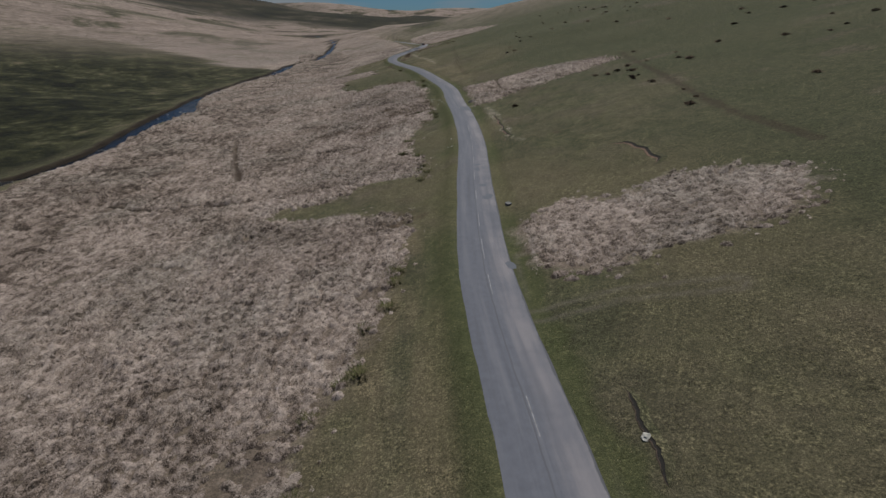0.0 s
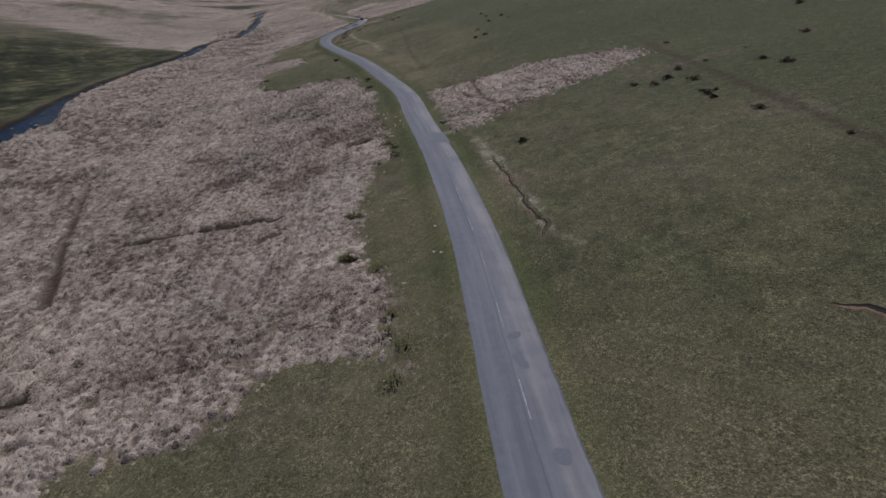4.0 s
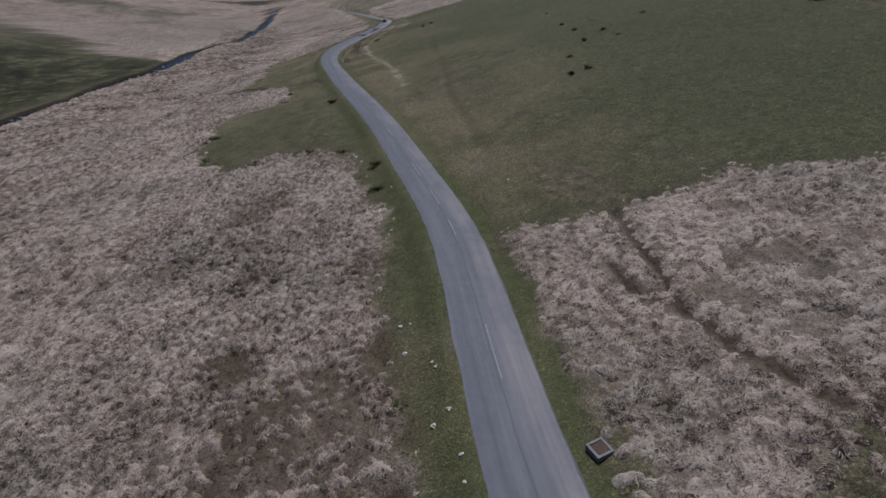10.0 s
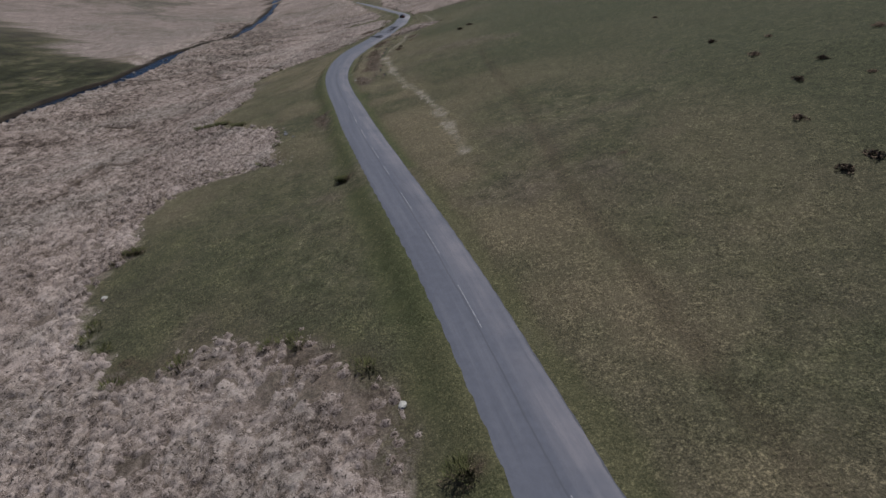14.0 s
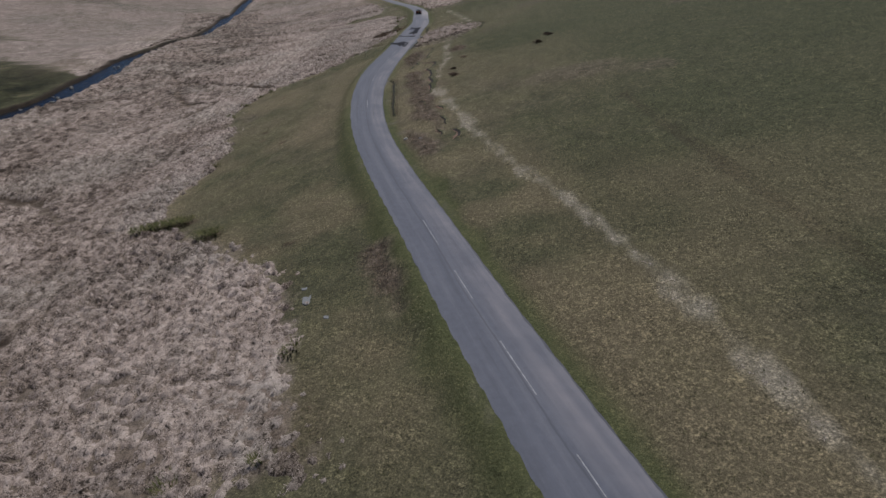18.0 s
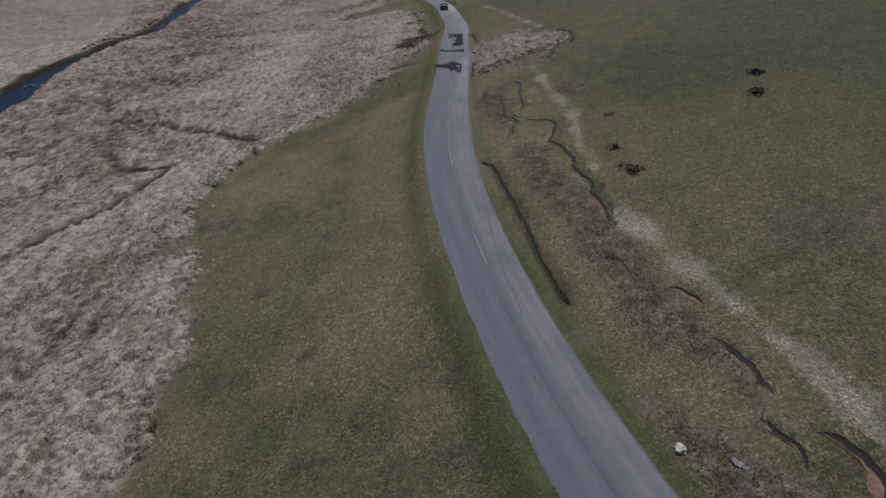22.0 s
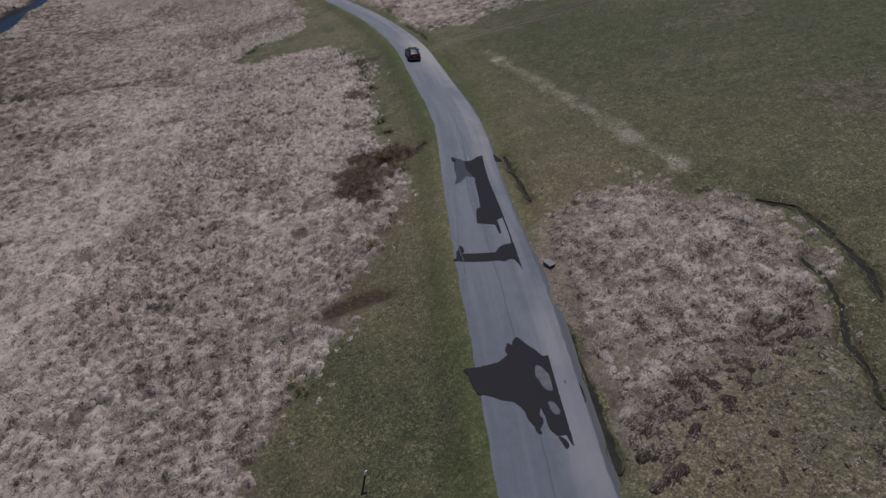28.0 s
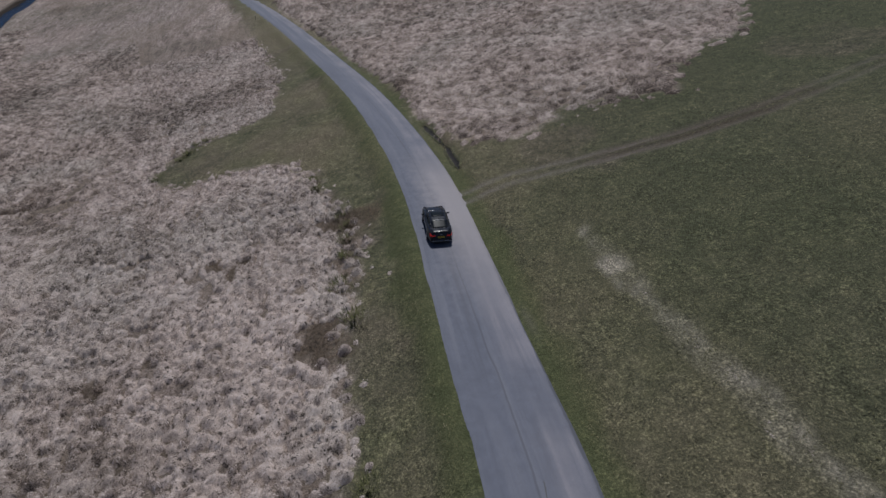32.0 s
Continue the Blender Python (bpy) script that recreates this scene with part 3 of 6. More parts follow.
def ground_material():
    m, t, b = material("turf and moor", 0.95)
    b.inputs["Specular IOR Level"].default_value = 0.15
    co = object_coords(t)
    huge, big, mid = noise_tex(t, 0.018, 4, co), noise_tex(t, 0.13, 5, co), noise_tex(t, 0.9, 5, co)
    fine, grit = noise_tex(t, 4.6, 5, co, 0.75), noise_tex(t, 24.0, 3, co)
    # short grazed turf
    turf = ramp(t, mid, [(0.3, (0.054, 0.057, 0.033)), (0.5, (0.084, 0.084, 0.051)), (0.7, (0.126, 0.119, 0.078))])
    turf = mix(t, ramp(t, big, [(0.42, (0, 0, 0)), (0.68, (1, 1, 1))]), turf, (0.104, 0.090, 0.066))
    turf = mix(t, ramp(t, huge, [(0.40, (0, 0, 0)), (0.62, (0.8, 0.8, 0.8))]), turf, (0.060, 0.063, 0.036))
    speck = noise_tex(t, 9.0, 3, co, 0.7)
    coarse = noise_tex(t, 2.4, 4, co, 0.7)
    grain = maths(t, 'MULTIPLY_ADD', coarse, 0.22, maths(t, 'MULTIPLY_ADD', fine, 0.34, maths(t, 'MULTIPLY', speck, 0.44)))
    lit = ramp(t, grain, [(0.41, (0.36, 0.37, 0.34)), (0.485, (0.82, 0.82, 0.82)), (0.535, (1.25, 1.24, 1.20)), (0.60, (2.6, 2.5, 2.35))])
    lit = mix(t, ramp(t, noise_tex(t, 0.55, 4, co), [(0.38, (0.55, 0.55, 0.55)), (0.6, (1, 1, 1))]), (0.95, 0.95, 0.95), lit)
    turf = mix(t, 1.0, turf, lit, "MULTIPLY")
    mottle = ramp(t, noise_tex(t, 0.33, 7, co, 0.68), [(0.34, (0.74, 0.76, 0.74)), (0.5, (1.0, 1.0, 1.0)), (0.66, (1.30, 1.27, 1.22))])
    turf = mix(t, 1.0, turf, mottle, "MULTIPLY")
    # bright verge
    verge = mix(t, 1.0, ramp(t, mid, [(0.3, (0.058, 0.067, 0.031)), (0.7, (0.088, 0.094, 0.046))]), mix(t, 0.5, (0.95, 0.95, 0.95), lit), "MULTIPLY")
    # pale moor thatch between the tussocks
    mat_n = node(t, "ShaderNodeTexNoise", Scale=4.2, Detail=5.0, Roughness=0.72, Distortion=2.6)
    t.links.new(co, mat_n.inputs["Vector"])
    mat_f = mat_n.outputs["Fac"]
    moor = ramp(t, maths(t, "MULTIPLY_ADD", mat_f, 0.6, maths(t, "MULTIPLY", speck, 0.4)),
                [(0.36, (0.12, 0.093, 0.075)), (0.45, STRAW_DARK), (0.52, STRAW), (0.64, STRAW_LIGHT)])
    # near-black streaks put the shade of narrow clefts into the colour
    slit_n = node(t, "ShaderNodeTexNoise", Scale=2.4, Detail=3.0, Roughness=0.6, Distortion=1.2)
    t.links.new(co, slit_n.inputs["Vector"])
    slit_shade = ramp(t, slit_n.outputs["Fac"], [(0.395, (0.92, 0.92, 0.92)), (0.45, (0, 0, 0))])
    moor = mix(t, slit_shade, moor, (0.034, 0.027, 0.022))
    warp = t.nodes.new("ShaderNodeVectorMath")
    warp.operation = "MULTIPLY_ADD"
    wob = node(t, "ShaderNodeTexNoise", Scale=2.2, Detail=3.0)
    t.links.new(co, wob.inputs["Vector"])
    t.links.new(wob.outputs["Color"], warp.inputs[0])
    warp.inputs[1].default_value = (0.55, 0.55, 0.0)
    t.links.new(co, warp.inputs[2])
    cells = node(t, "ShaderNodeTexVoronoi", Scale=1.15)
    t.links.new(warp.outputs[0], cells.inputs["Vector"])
    # cell borders darkened in colour, as shade between tussocks
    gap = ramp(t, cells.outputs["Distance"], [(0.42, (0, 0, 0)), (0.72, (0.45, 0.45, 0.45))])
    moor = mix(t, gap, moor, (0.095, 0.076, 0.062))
    # brown litter under the mounds, darkened to paint shade in the gaps
    moor = mix(t, maths(t, "MULTIPLY", attribute(t, "sward"), 0.8), moor, ramp(t, mat_f, [(0.38, (0.075, 0.060, 0.050)), (0.62, (0.27, 0.215, 0.185))]))
    moor = mix(t, ramp(t, big, [(0.42, (0, 0, 0)), (0.64, (0.6, 0.6, 0.6))]), moor, mix(t, 1.0, moor, (0.66, 0.70, 0.64), "MULTIPLY"))
    moor = mix(t, ramp(t, huge, [(0.45, (0, 0, 0)), (0.62, (0.5, 0.5, 0.5))]), moor, mix(t, 1.0, moor, (0.86, 0.92, 0.92), "MULTIPLY"))
    moor = mix(t, 1.0, moor, ramp(t, streaks(t, co), [(0.34, (0.55, 0.54, 0.52)), (0.5, (0.98, 0.97, 0.97)), (0.66, (1.22, 1.22, 1.22))]), "MULTIPLY")
    moor = mix(t, attribute(t, "tone"), moor, mix(t, 1.0, moor, (1.5, 1.5, 1.5), "MULTIPLY"))
    moor = mix(t, attribute(t, "drab"), moor, mix(t, 1.0, ramp(t, mid, [(0.35, (0.10, 0.085, 0.062)), (0.62, (0.21, 0.165, 0.135))]), lit, "MULTIPLY"))
    # dips between lumps darkened, shade painted into the moor colour
    moor = mix(t, attribute(t, "hollow_shade"), moor, ramp(t, mat_f, [(0.4, (0.050, 0.040, 0.033)), (0.62, (0.15, 0.12, 0.10))]))
    col = mix(t, attribute(t, "verge"), turf, verge)
    tan = mix(t, 1.0, (0.162, 0.134, 0.090), lit, "MULTIPLY")
    col = mix(t, attribute(t, "tan"), col, tan)
    # deeper green turf, its darkness also standing in for lens vignetting
    col = mix(t, attribute(t, "lush_dim"), col, mix(t, 1.0, ramp(t, mid, [(0.35, (0.048, 0.054, 0.031)), (0.65, (0.074, 0.078, 0.045))]), lit, "MULTIPLY"))
    heath = mix(t, 1.0, ramp(t, mid, [(0.35, (0.052, 0.043, 0.035)), (0.65, (0.165, 0.133, 0.108))]), lit, "MULTIPLY")
    col = mix(t, attribute(t, "heath"), col, heath)
    pale = mix(t, 1.0, (0.270, 0.245, 0.205), lit, "MULTIPLY")
    col = mix(t, attribute(t, "pale"), col, pale)
    bankg = mix(t, 1.0, ramp(t, maths(t, "MULTIPLY_ADD", big, 0.4, maths(t, "MULTIPLY_ADD", noise_tex(t, 0.035, 6, co, 0.65), 0.35, maths(t, "MULTIPLY", huge, 0.25))), [(0.42, (0.007, 0.008, 0.005)), (0.47, (0.018, 0.020, 0.010)), (0.52, (0.032, 0.034, 0.017)), (0.56, (0.060, 0.060, 0.034)), (0.63, (0.11, 0.092, 0.066))]), lit, "MULTIPLY")
    tufts = ramp(t, noise_tex(t, 0.42, 8, co, 0.74), [(0.36, (0.45, 0.46, 0.44)), (0.5, (0.95, 0.95, 0.95)), (0.64, (1.75, 1.7, 1.6))])
    bankg = mix(t, 1.0, bankg, tufts, "MULTIPLY")
    col = mix(t, attribute(t, "bank"), col, bankg)
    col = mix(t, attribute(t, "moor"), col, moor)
    drift = node(t, "ShaderNodeTexNoise", Scale=0.0075, Detail=9.0, Roughness=0.62, Distortion=0.6)
    t.links.new(co, drift.inputs["Vector"])
    slope_c = ramp(t, drift.outputs["Fac"], [(0.36, (0.050, 0.042, 0.036)), (0.42, (0.085, 0.080, 0.052)), (0.47, (0.20, 0.160, 0.138)), (0.58, (0.27, 0.218, 0.192)), (0.70, (0.12, 0.11, 0.072))])
    slope_c = mix(t, 1.0, slope_c, ramp(t, noise_tex(t, 0.11, 9, co, 0.76), [(0.36, (0.48, 0.48, 0.47)), (0.5, (0.92, 0.92, 0.92)), (0.64, (1.4, 1.4, 1.4))]), "MULTIPLY")
    col = mix(t, maths(t, "MULTIPLY", attribute(t, "far"), maths(t, "SUBTRACT", 1.0, attribute(t, "heath"))), col, slope_c)
    fell = ramp(t, noise_tex(t, 0.012, 6, co), [(0.36, (0.016, 0.017, 0.013)), (0.55, (0.034, 0.033, 0.022)), (0.68, (0.075, 0.062, 0.050))])
    col = mix(t, attribute(t, "fell"), col, fell)
    brown = ramp(t, fine, [(0.3, (0.030, 0.025, 0.017)), (0.7, (0.125, 0.094, 0.068))])
    col = mix(t, attribute(t, "brown"), col, brown)
    soil = ramp(t, fine, [(0.3, (0.018, 0.014, 0.011)), (0.7, (0.075, 0.052, 0.038))])
    col = mix(t, attribute(t, "soil"), col, soil)
    col = mix(t, attribute(t, "peat"), col, ramp(t, fine, [(0.3, (0.008, 0.006, 0.005)), (0.7, (0.030, 0.023, 0.017))]))
    grit_c = ramp(t, grit, [(0.35, (0.09, 0.080, 0.070)), (0.7, (0.24, 0.210, 0.185))])
    col = mix(t, attribute(t, "grit"), col, grit_c)
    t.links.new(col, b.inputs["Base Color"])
    bumped(t, b, maths(t, "ADD", maths(t, "ADD", fine, maths(t, "MULTIPLY", maths(t, "SUBTRACT", mat_f, maths(t, "MULTIPLY", cells.outputs["Distance"], 2.2)), attribute(t, "moor"))), maths(t, "MULTIPLY", grit, 0.35)), 0.9, 0.13)
    return m


def tussock_material(name, stops, spread=0.42, soft=0.5):
    m, t, b = material(name, 0.95)
    b.inputs["Specular IOR Level"].default_value = 0.12
    co = object_coords(t)
    geo = t.nodes.new("ShaderNodeNewGeometry")
    big = noise_tex(t, 0.10, 4, co)
    strands = noise_tex(t, 14.0, 4, co, 0.85)
    v = maths(t, "ADD", maths(t, "MULTIPLY", geo.outputs["Random Per Island"], spread), maths(t, "MULTIPLY", strands, 0.55))
    v = maths(t, "ADD", v, maths(t, "MULTIPLY", maths(t, "SUBTRACT", big, 0.5), -0.6))
    v = maths(t, "ADD", v, maths(t, "MULTIPLY", maths(t, "SUBTRACT", noise_tex(t, 0.75, 3, co), 0.5), 0.5))
    v = maths(t, "ADD", v, maths(t, "MULTIPLY", maths(t, "SUBTRACT", streaks(t, co), 0.5), 0.9))
    v = maths(t, "ADD", v, attribute(t, "tone"))
    t.links.new(ramp(t, v, stops), b.inputs["Base Color"])
    softened(t, bumped(t, b, strands, 0.6, 0.04), soft)
    return m


def mound_material():
    """Matted dead leaves over a tussock: pale fibres, browner litter in the thatch."""
    m, t, b = material("matted moor tussock", 0.95)
    b.inputs["Specular IOR Level"].default_value = 0.12
    co = object_coords(t)
    big, mid = noise_tex(t, 0.10, 4, co), noise_tex(t, 0.75, 3, co)
    fibre = node(t, "ShaderNodeTexNoise", Scale=6.5, Detail=4.0, Roughness=0.72, Distortion=1.6)
    t.links.new(co, fibre.inputs["Vector"])
    v = maths(t, "MULTIPLY_ADD", attribute(t, "tint"), 0.30, maths(t, "MULTIPLY_ADD", maths(t, "SUBTRACT", fibre.outputs["Fac"], 0.5), 1.7, 0.40))
    v = maths(t, "ADD", v, maths(t, "MULTIPLY", maths(t, "SUBTRACT", big, 0.5), -0.40))
    v = maths(t, "ADD", v, maths(t, "MULTIPLY", maths(t, "SUBTRACT", mid, 0.5), 0.45))
    v = maths(t, "ADD", v, maths(t, "MULTIPLY", maths(t, "SUBTRACT", streaks(t, co), 0.5), 0.6))
    v = maths(t, "ADD", v, attribute(t, "tone"))
    col = ramp(t, v, [(0.28, (0.042, 0.032, 0.026)), (0.44, (0.158, 0.126, 0.109)), (0.60, (0.282, 0.230, 0.204)), (0.90, (0.46, 0.389, 0.354))])
    # near-black specks paint the shade of small openings in the mat
    hole_shade = node(t, "ShaderNodeTexNoise", Scale=3.4, Detail=3.0, Roughness=0.6, Distortion=1.0)
    t.links.new(co, hole_shade.inputs["Vector"])
    col = mix(t, ramp(t, hole_shade.outputs["Fac"], [(0.36, (0.9, 0.9, 0.9)), (0.42, (0, 0, 0))]), col, (0.030, 0.024, 0.020))
    grey = ramp(t, noise_tex(t, 0.055, 5, co), [(0.45, (0, 0, 0)), (0.62, (0.8, 0.8, 0.8))])
    col = mix(t, grey, col, mix(t, 1.0, col, (0.84, 0.89, 0.89), "MULTIPLY"))
    col = mix(t, attribute(t, "brown"), col, ramp(t, fibre.outputs["Fac"], [(0.36, (0.030, 0.022, 0.016)), (0.64, (0.145, 0.105, 0.080))]))
    t.links.new(col, b.inputs["Base Color"])
    bumped(t, b, maths(t, "ADD", fibre.outputs["Fac"], maths(t, "MULTIPLY", noise_tex(t, 16.0, 3, co), 0.6)), 0.8, 0.07)
    return m


def road_material():
    m, t, b = material("worn asphalt", 0.78)
    co = object_coords(t)
    lat, alo = attribute(t, "lateral"), attribute(t, "along")
    fine, mid, big = noise_tex(t, 60.0, 3, co), noise_tex(t, 1.6, 5, co), noise_tex(t, 0.16, 4, co)
    base = ramp(t, mid, [(0.3, (0.086, 0.094, 0.126)), (0.7, (0.110, 0.119, 0.156))])
    xyz = t.nodes.new("ShaderNodeCombineXYZ")
    t.links.new(maths(t, "MULTIPLY", lat, 7.0), xyz.inputs[0])
    t.links.new(maths(t, "MULTIPLY", alo, 0.05), xyz.inputs[1])
    streak = noise_tex(t, 1.0, 4, xyz.outputs[0])
    base = mix(t, ramp(t, streak, [(0.48, (0, 0, 0)), (0.66, (0.6, 0.6, 0.6))]), base, (0.158, 0.162, 0.194))
    base = mix(t, ramp(t, streak, [(0.32, (0.6, 0.6, 0.6)), (0.43, (0, 0, 0))]), base, (0.068, 0.074, 0.098))
    # grey dust and chippings towards the hill side
    dust = maths(t, "MULTIPLY", ramp(t, lat, [(0.52, (0, 0, 0)), (0.70, (1, 1, 1)), (0.93, (1, 1, 1)), (0.96, (0, 0, 0))]), ramp(t, big, [(0.35, (0.15, 0.15, 0.15)), (0.6, (0.9, 0.9, 0.9))]))
    base = mix(t, maths(t, "MULTIPLY", dust, ramp(t, streak, [(0.38, (0.45, 0.45, 0.45)), (0.6, (1, 1, 1))])), base, (0.222, 0.210, 0.234))
    base = mix(t, ramp(t, fine, [(0.35, (0.5, 0.5, 0.5)), (0.55, (0, 0, 0))]), base, (0.06, 0.06, 0.065))
    wander = maths(t, "ADD", lat, maths(t, "MULTIPLY", maths(t, "SUBTRACT", noise_tex(t, 0.25, 3, co), 0.5), 0.06))
    joint = ramp(t, wander, [(0.455, (0, 0, 0)), (0.465, (0.6, 0.6, 0.6)), (0.472, (0.6, 0.6, 0.6)), (0.485, (0, 0, 0))])
    base = mix(t, joint, base, (0.056, 0.060, 0.076))
    edge = maths(t, "ADD", lat, maths(t, "MULTIPLY", maths(t, "SUBTRACT", noise_tex(t, 0.6, 4, co), 0.5), 0.07))
    base = mix(t, ramp(t, edge, [(0.915, (0, 0, 0)), (0.93, (0.9, 0.9, 0.9))]), base, (0.060, 0.063, 0.078))
    rim = maths(t, "MULTIPLY", ramp(t, lat, [(0.0, (1, 1, 1)), (0.05, (0, 0, 0)), (0.95, (0, 0, 0)), (1.0, (1, 1, 1))]), 0.7)
    base = mix(t, rim, base, (0.10, 0.095, 0.085))
    # a darker stretch through the bends
    darkish = maths(t, "MULTIPLY", ramp(t, maths(t, "MULTIPLY", alo, 0.002), [(0.32, (0, 0, 0)), (0.44, (1, 1, 1)), (0.74, (1, 1, 1)), (0.83, (0.35, 0.35, 0.35))]), 0.85)
    base = mix(t, darkish, base, mix(t, 1.0, base, (0.74, 0.76, 0.80), "MULTIPLY"))
    junction = maths(t, "MULTIPLY", ramp(t, maths(t, "MULTIPLY", alo, 0.002), [(0.852, (0, 0, 0)), (0.880, (1, 1, 1)), (0.892, (1, 1, 1)), (0.912, (0, 0, 0))]), ramp(t, maths(t, "MULTIPLY_ADD", mid, 0.3, maths(t, "MULTIPLY", lat, 0.7)), [(0.28, (0, 0, 0)), (0.62, (0.75, 0.75, 0.75))]))
    base = mix(t, junction, base, (0.255, 0.235, 0.240))
    t.links.new(base, b.inputs["Base Color"])
    bumped(t, b, fine, 0.35, 0.01)
    return m


def water_material():
    m, t, b = material("river water", 0.06)
    co = object_coords(t)
    b.inputs["Base Color"].default_value = (0.008, 0.010, 0.012, 1)
    b.inputs["IOR"].default_value = 1.33
    bumped(t, b, maths(t, "ADD", noise_tex(t, 1.4, 4, co), noise_tex(t, 0.3, 3, co)), 0.6, 0.25)
    return m


GROUND, ROAD, WATER, MOUND = ground_material(), road_material(), water_material(), mound_material()
TUSSOCK = tussock_material("dry moor grass", [(0.16, (0.12, 0.095, 0.082)), (0.42, (0.29, 0.243, 0.222)), (0.80, (0.54, 0.47, 0.44))], 0.5, 0.45)
TUFT = tussock_material("rough turf", [(0.25, (0.050, 0.052, 0.024)), (0.55, (0.125, 0.116, 0.062)), (0.9, (0.32, 0.285, 0.19))])
# heather and bracken brown, also used on blades that paint shade between tussocks
HEATHER = tussock_material("heather, dead bracken and cleft shade", [(0.22, (0.034, 0.025, 0.018)), (0.52, (0.118, 0.086, 0.063)), (0.88, (0.27, 0.205, 0.152))])
DULLSOIL = plain("brown crumbled soil", (0.085, 0.062, 0.046), 0.95, 0, 0.35, 3.0, 0.6)
SOIL = plain("red-brown subsoil", (0.155, 0.096, 0.070), 0.95, 0, 0.35, 3.0, 0.6)
# peat taken down to near black so it also paints crack shade
PEAT_SHADE = plain("dark peat and crack shade", (0.012, 0.010, 0.009), 0.95, 0, 0.4, 4.0, 0.6)
STONE_M = plain("pale lichened stone", (0.42, 0.41, 0.38), 0.9, 0, 0.3, 5.0, 0.5)
CONCRETE = plain("weathered concrete", (0.165, 0.165, 0.17), 0.9, 0, 0.3, 4.0, 0.4)
RUST = plain("rusted iron grating", (0.10, 0.062, 0.055), 0.75, 0.3, 0.35, 9.0, 0.4)
PAINT = plain("worn white road paint", (0.225, 0.228, 0.252), 0.8, 0, 0.55, 2.5, 0.2)
WET, _t, _b = material("wet asphalt", 0.6)
_b.inputs["Base Color"].default_value = (0.017, 0.017, 0.021, 1)
_b.inputs["Specular IOR Level"].default_value = 0.04
bumped(_t, _b, noise_tex(_t, 40, 3, object_coords(_t)), 0.25, 0.006)
NEWPATCH = plain("newer asphalt patch", (0.092, 0.102, 0.130), 0.8, 0, 0.15, 8.0, 0.25)
DAMP, _t, _b = material("damp asphalt", 0.7)
_b.inputs["Base Color"].default_value = (0.042, 0.045, 0.060, 1)
_b.inputs["Specular IOR Level"].default_value = 0.06
# lighter bluish tone that also paints sky sheen on the water film
DRY_SHEEN = plain("half-dry asphalt and sky sheen", (0.058, 0.059, 0.074), 0.75, 0, 0.35, 3.0, 0.25)
SEAM = plain("bitumen seam", (0.03, 0.03, 0.033), 0.6)


# ---- mesh helpers ----
def sheet(name, verts, quads, mat, smooth=True, parent=None):
    """A mesh object from arrays of points and of faces with equal corners."""
    verts, quads = np.asarray(verts, np.float32), np.asarray(quads, np.int32)
    me = bpy.data.meshes.new(name)
    k = quads.shape[1]
    me.vertices.add(len(verts))
    me.vertices.foreach_set("co", verts.ravel())
    me.loops.add(quads.size)
    me.loops.foreach_set("vertex_index", quads.ravel())
    me.polygons.add(len(quads))
    me.polygons.foreach_set("loop_start", np.arange(0, quads.size, k, dtype=np.int32))
    me.polygons.foreach_set("use_smooth", np.full(len(quads), smooth))
    me.update(calc_edges=True)
    me.materials.append(mat)
    ob = new(name, me)
    ob.parent = parent
    return ob


def grid_faces(nx, ny):
    i = np.arange(ny - 1)[:, None] * nx + np.arange(nx - 1)[None]
    return np.stack([i, i + 1, i + 1 + nx, i + nx], -1).reshape(-1, 4)


def store(ob, name, values):
    a = ob.data.attributes.new(name, "FLOAT", "POINT")
    a.data.foreach_set("value", np.asarray(values, np.float32).ravel())


def part(name, bm, mat, parent=None, label="", smooth=False):
    me = bpy.data.meshes.new(name)
    bm.normal_update()
    bm.to_mesh(me)
    bm.free()
    me.materials.append(mat)
    if smooth:
        me.polygons.foreach_set("use_smooth", np.full(len(me.polygons), True))
    ob = new(name, me)
    ob.parent = parent
    return tagged(ob, label)


# ---- ground: one sheet from the verge to the horizon ----
def spaced(lo, hi, pitch, reach_lo, reach_hi, growth=1.13):
    mid = list(np.arange(lo, hi + pitch / 2, pitch))
    a, d = [], pitch
    while mid[0] - sum(a) > reach_lo:
        d *= growth
        a.append(d)
    left = list(np.cumsum(a))
    b, d = [], pitch
    while mid[-1] + sum(b) < reach_hi:
        d *= growth
        b.append(d)
    return np.array([mid[0] - v for v in reversed(left)] + mid + [mid[-1] + v for v in np.cumsum(b)])


gx, gy = spaced(-66, 46, 0.5, -4200, 4200), spaced(8, 515, 0.5, -900, 4700, 1.10)
gx = np.unique(np.concatenate([gx[(gx < -128) | (gx > -66.3)], np.arange(-128, -66.5, 1.4)]))
GX, GY = np.meshgrid(gx, gy)
GX, GY = GX.ravel(), GY.ravel()
near = (GX > -140) & (GX < 120) & (GY > -40) & (GY < 900)
depth = np.full(GX.shape, -9.0)
depth[near] = moor_mask(GX[near], GY[near])
# far side of the river and the head of the valley
bank = river_line(GY) - GX
pink_far = step(-30, 40, GY - (425 + 0.75 * bank) + rough(GX, GY, 130, 31, 4) * 90) * step(-0.42, -0.05, rough(GX, GY, 170, 35, 4))
depth = np.where(near & (bank < 4), depth, np.where(bank > 4, (pink_far - 0.5) * 14, depth))
depth = np.where(~near & (bank <= 4) & (GX < road_x(GY) - 6), np.where(GY > 800, (pink_far - 0.4) * 14, 6), depth)
moor = step(-0.9, 0.9, depth + rough(GX, GY, 4, 3, 4) * 1.8 + rough(GX, GY, 1.1, 23, 2) * 1.0)
drab = 0.55 * step(0.0, 0.45, rough(GX, GY, 13, 25, 4) + 0.22 * np.exp(-np.clip(depth, 0, 40) / 5.0)) * near
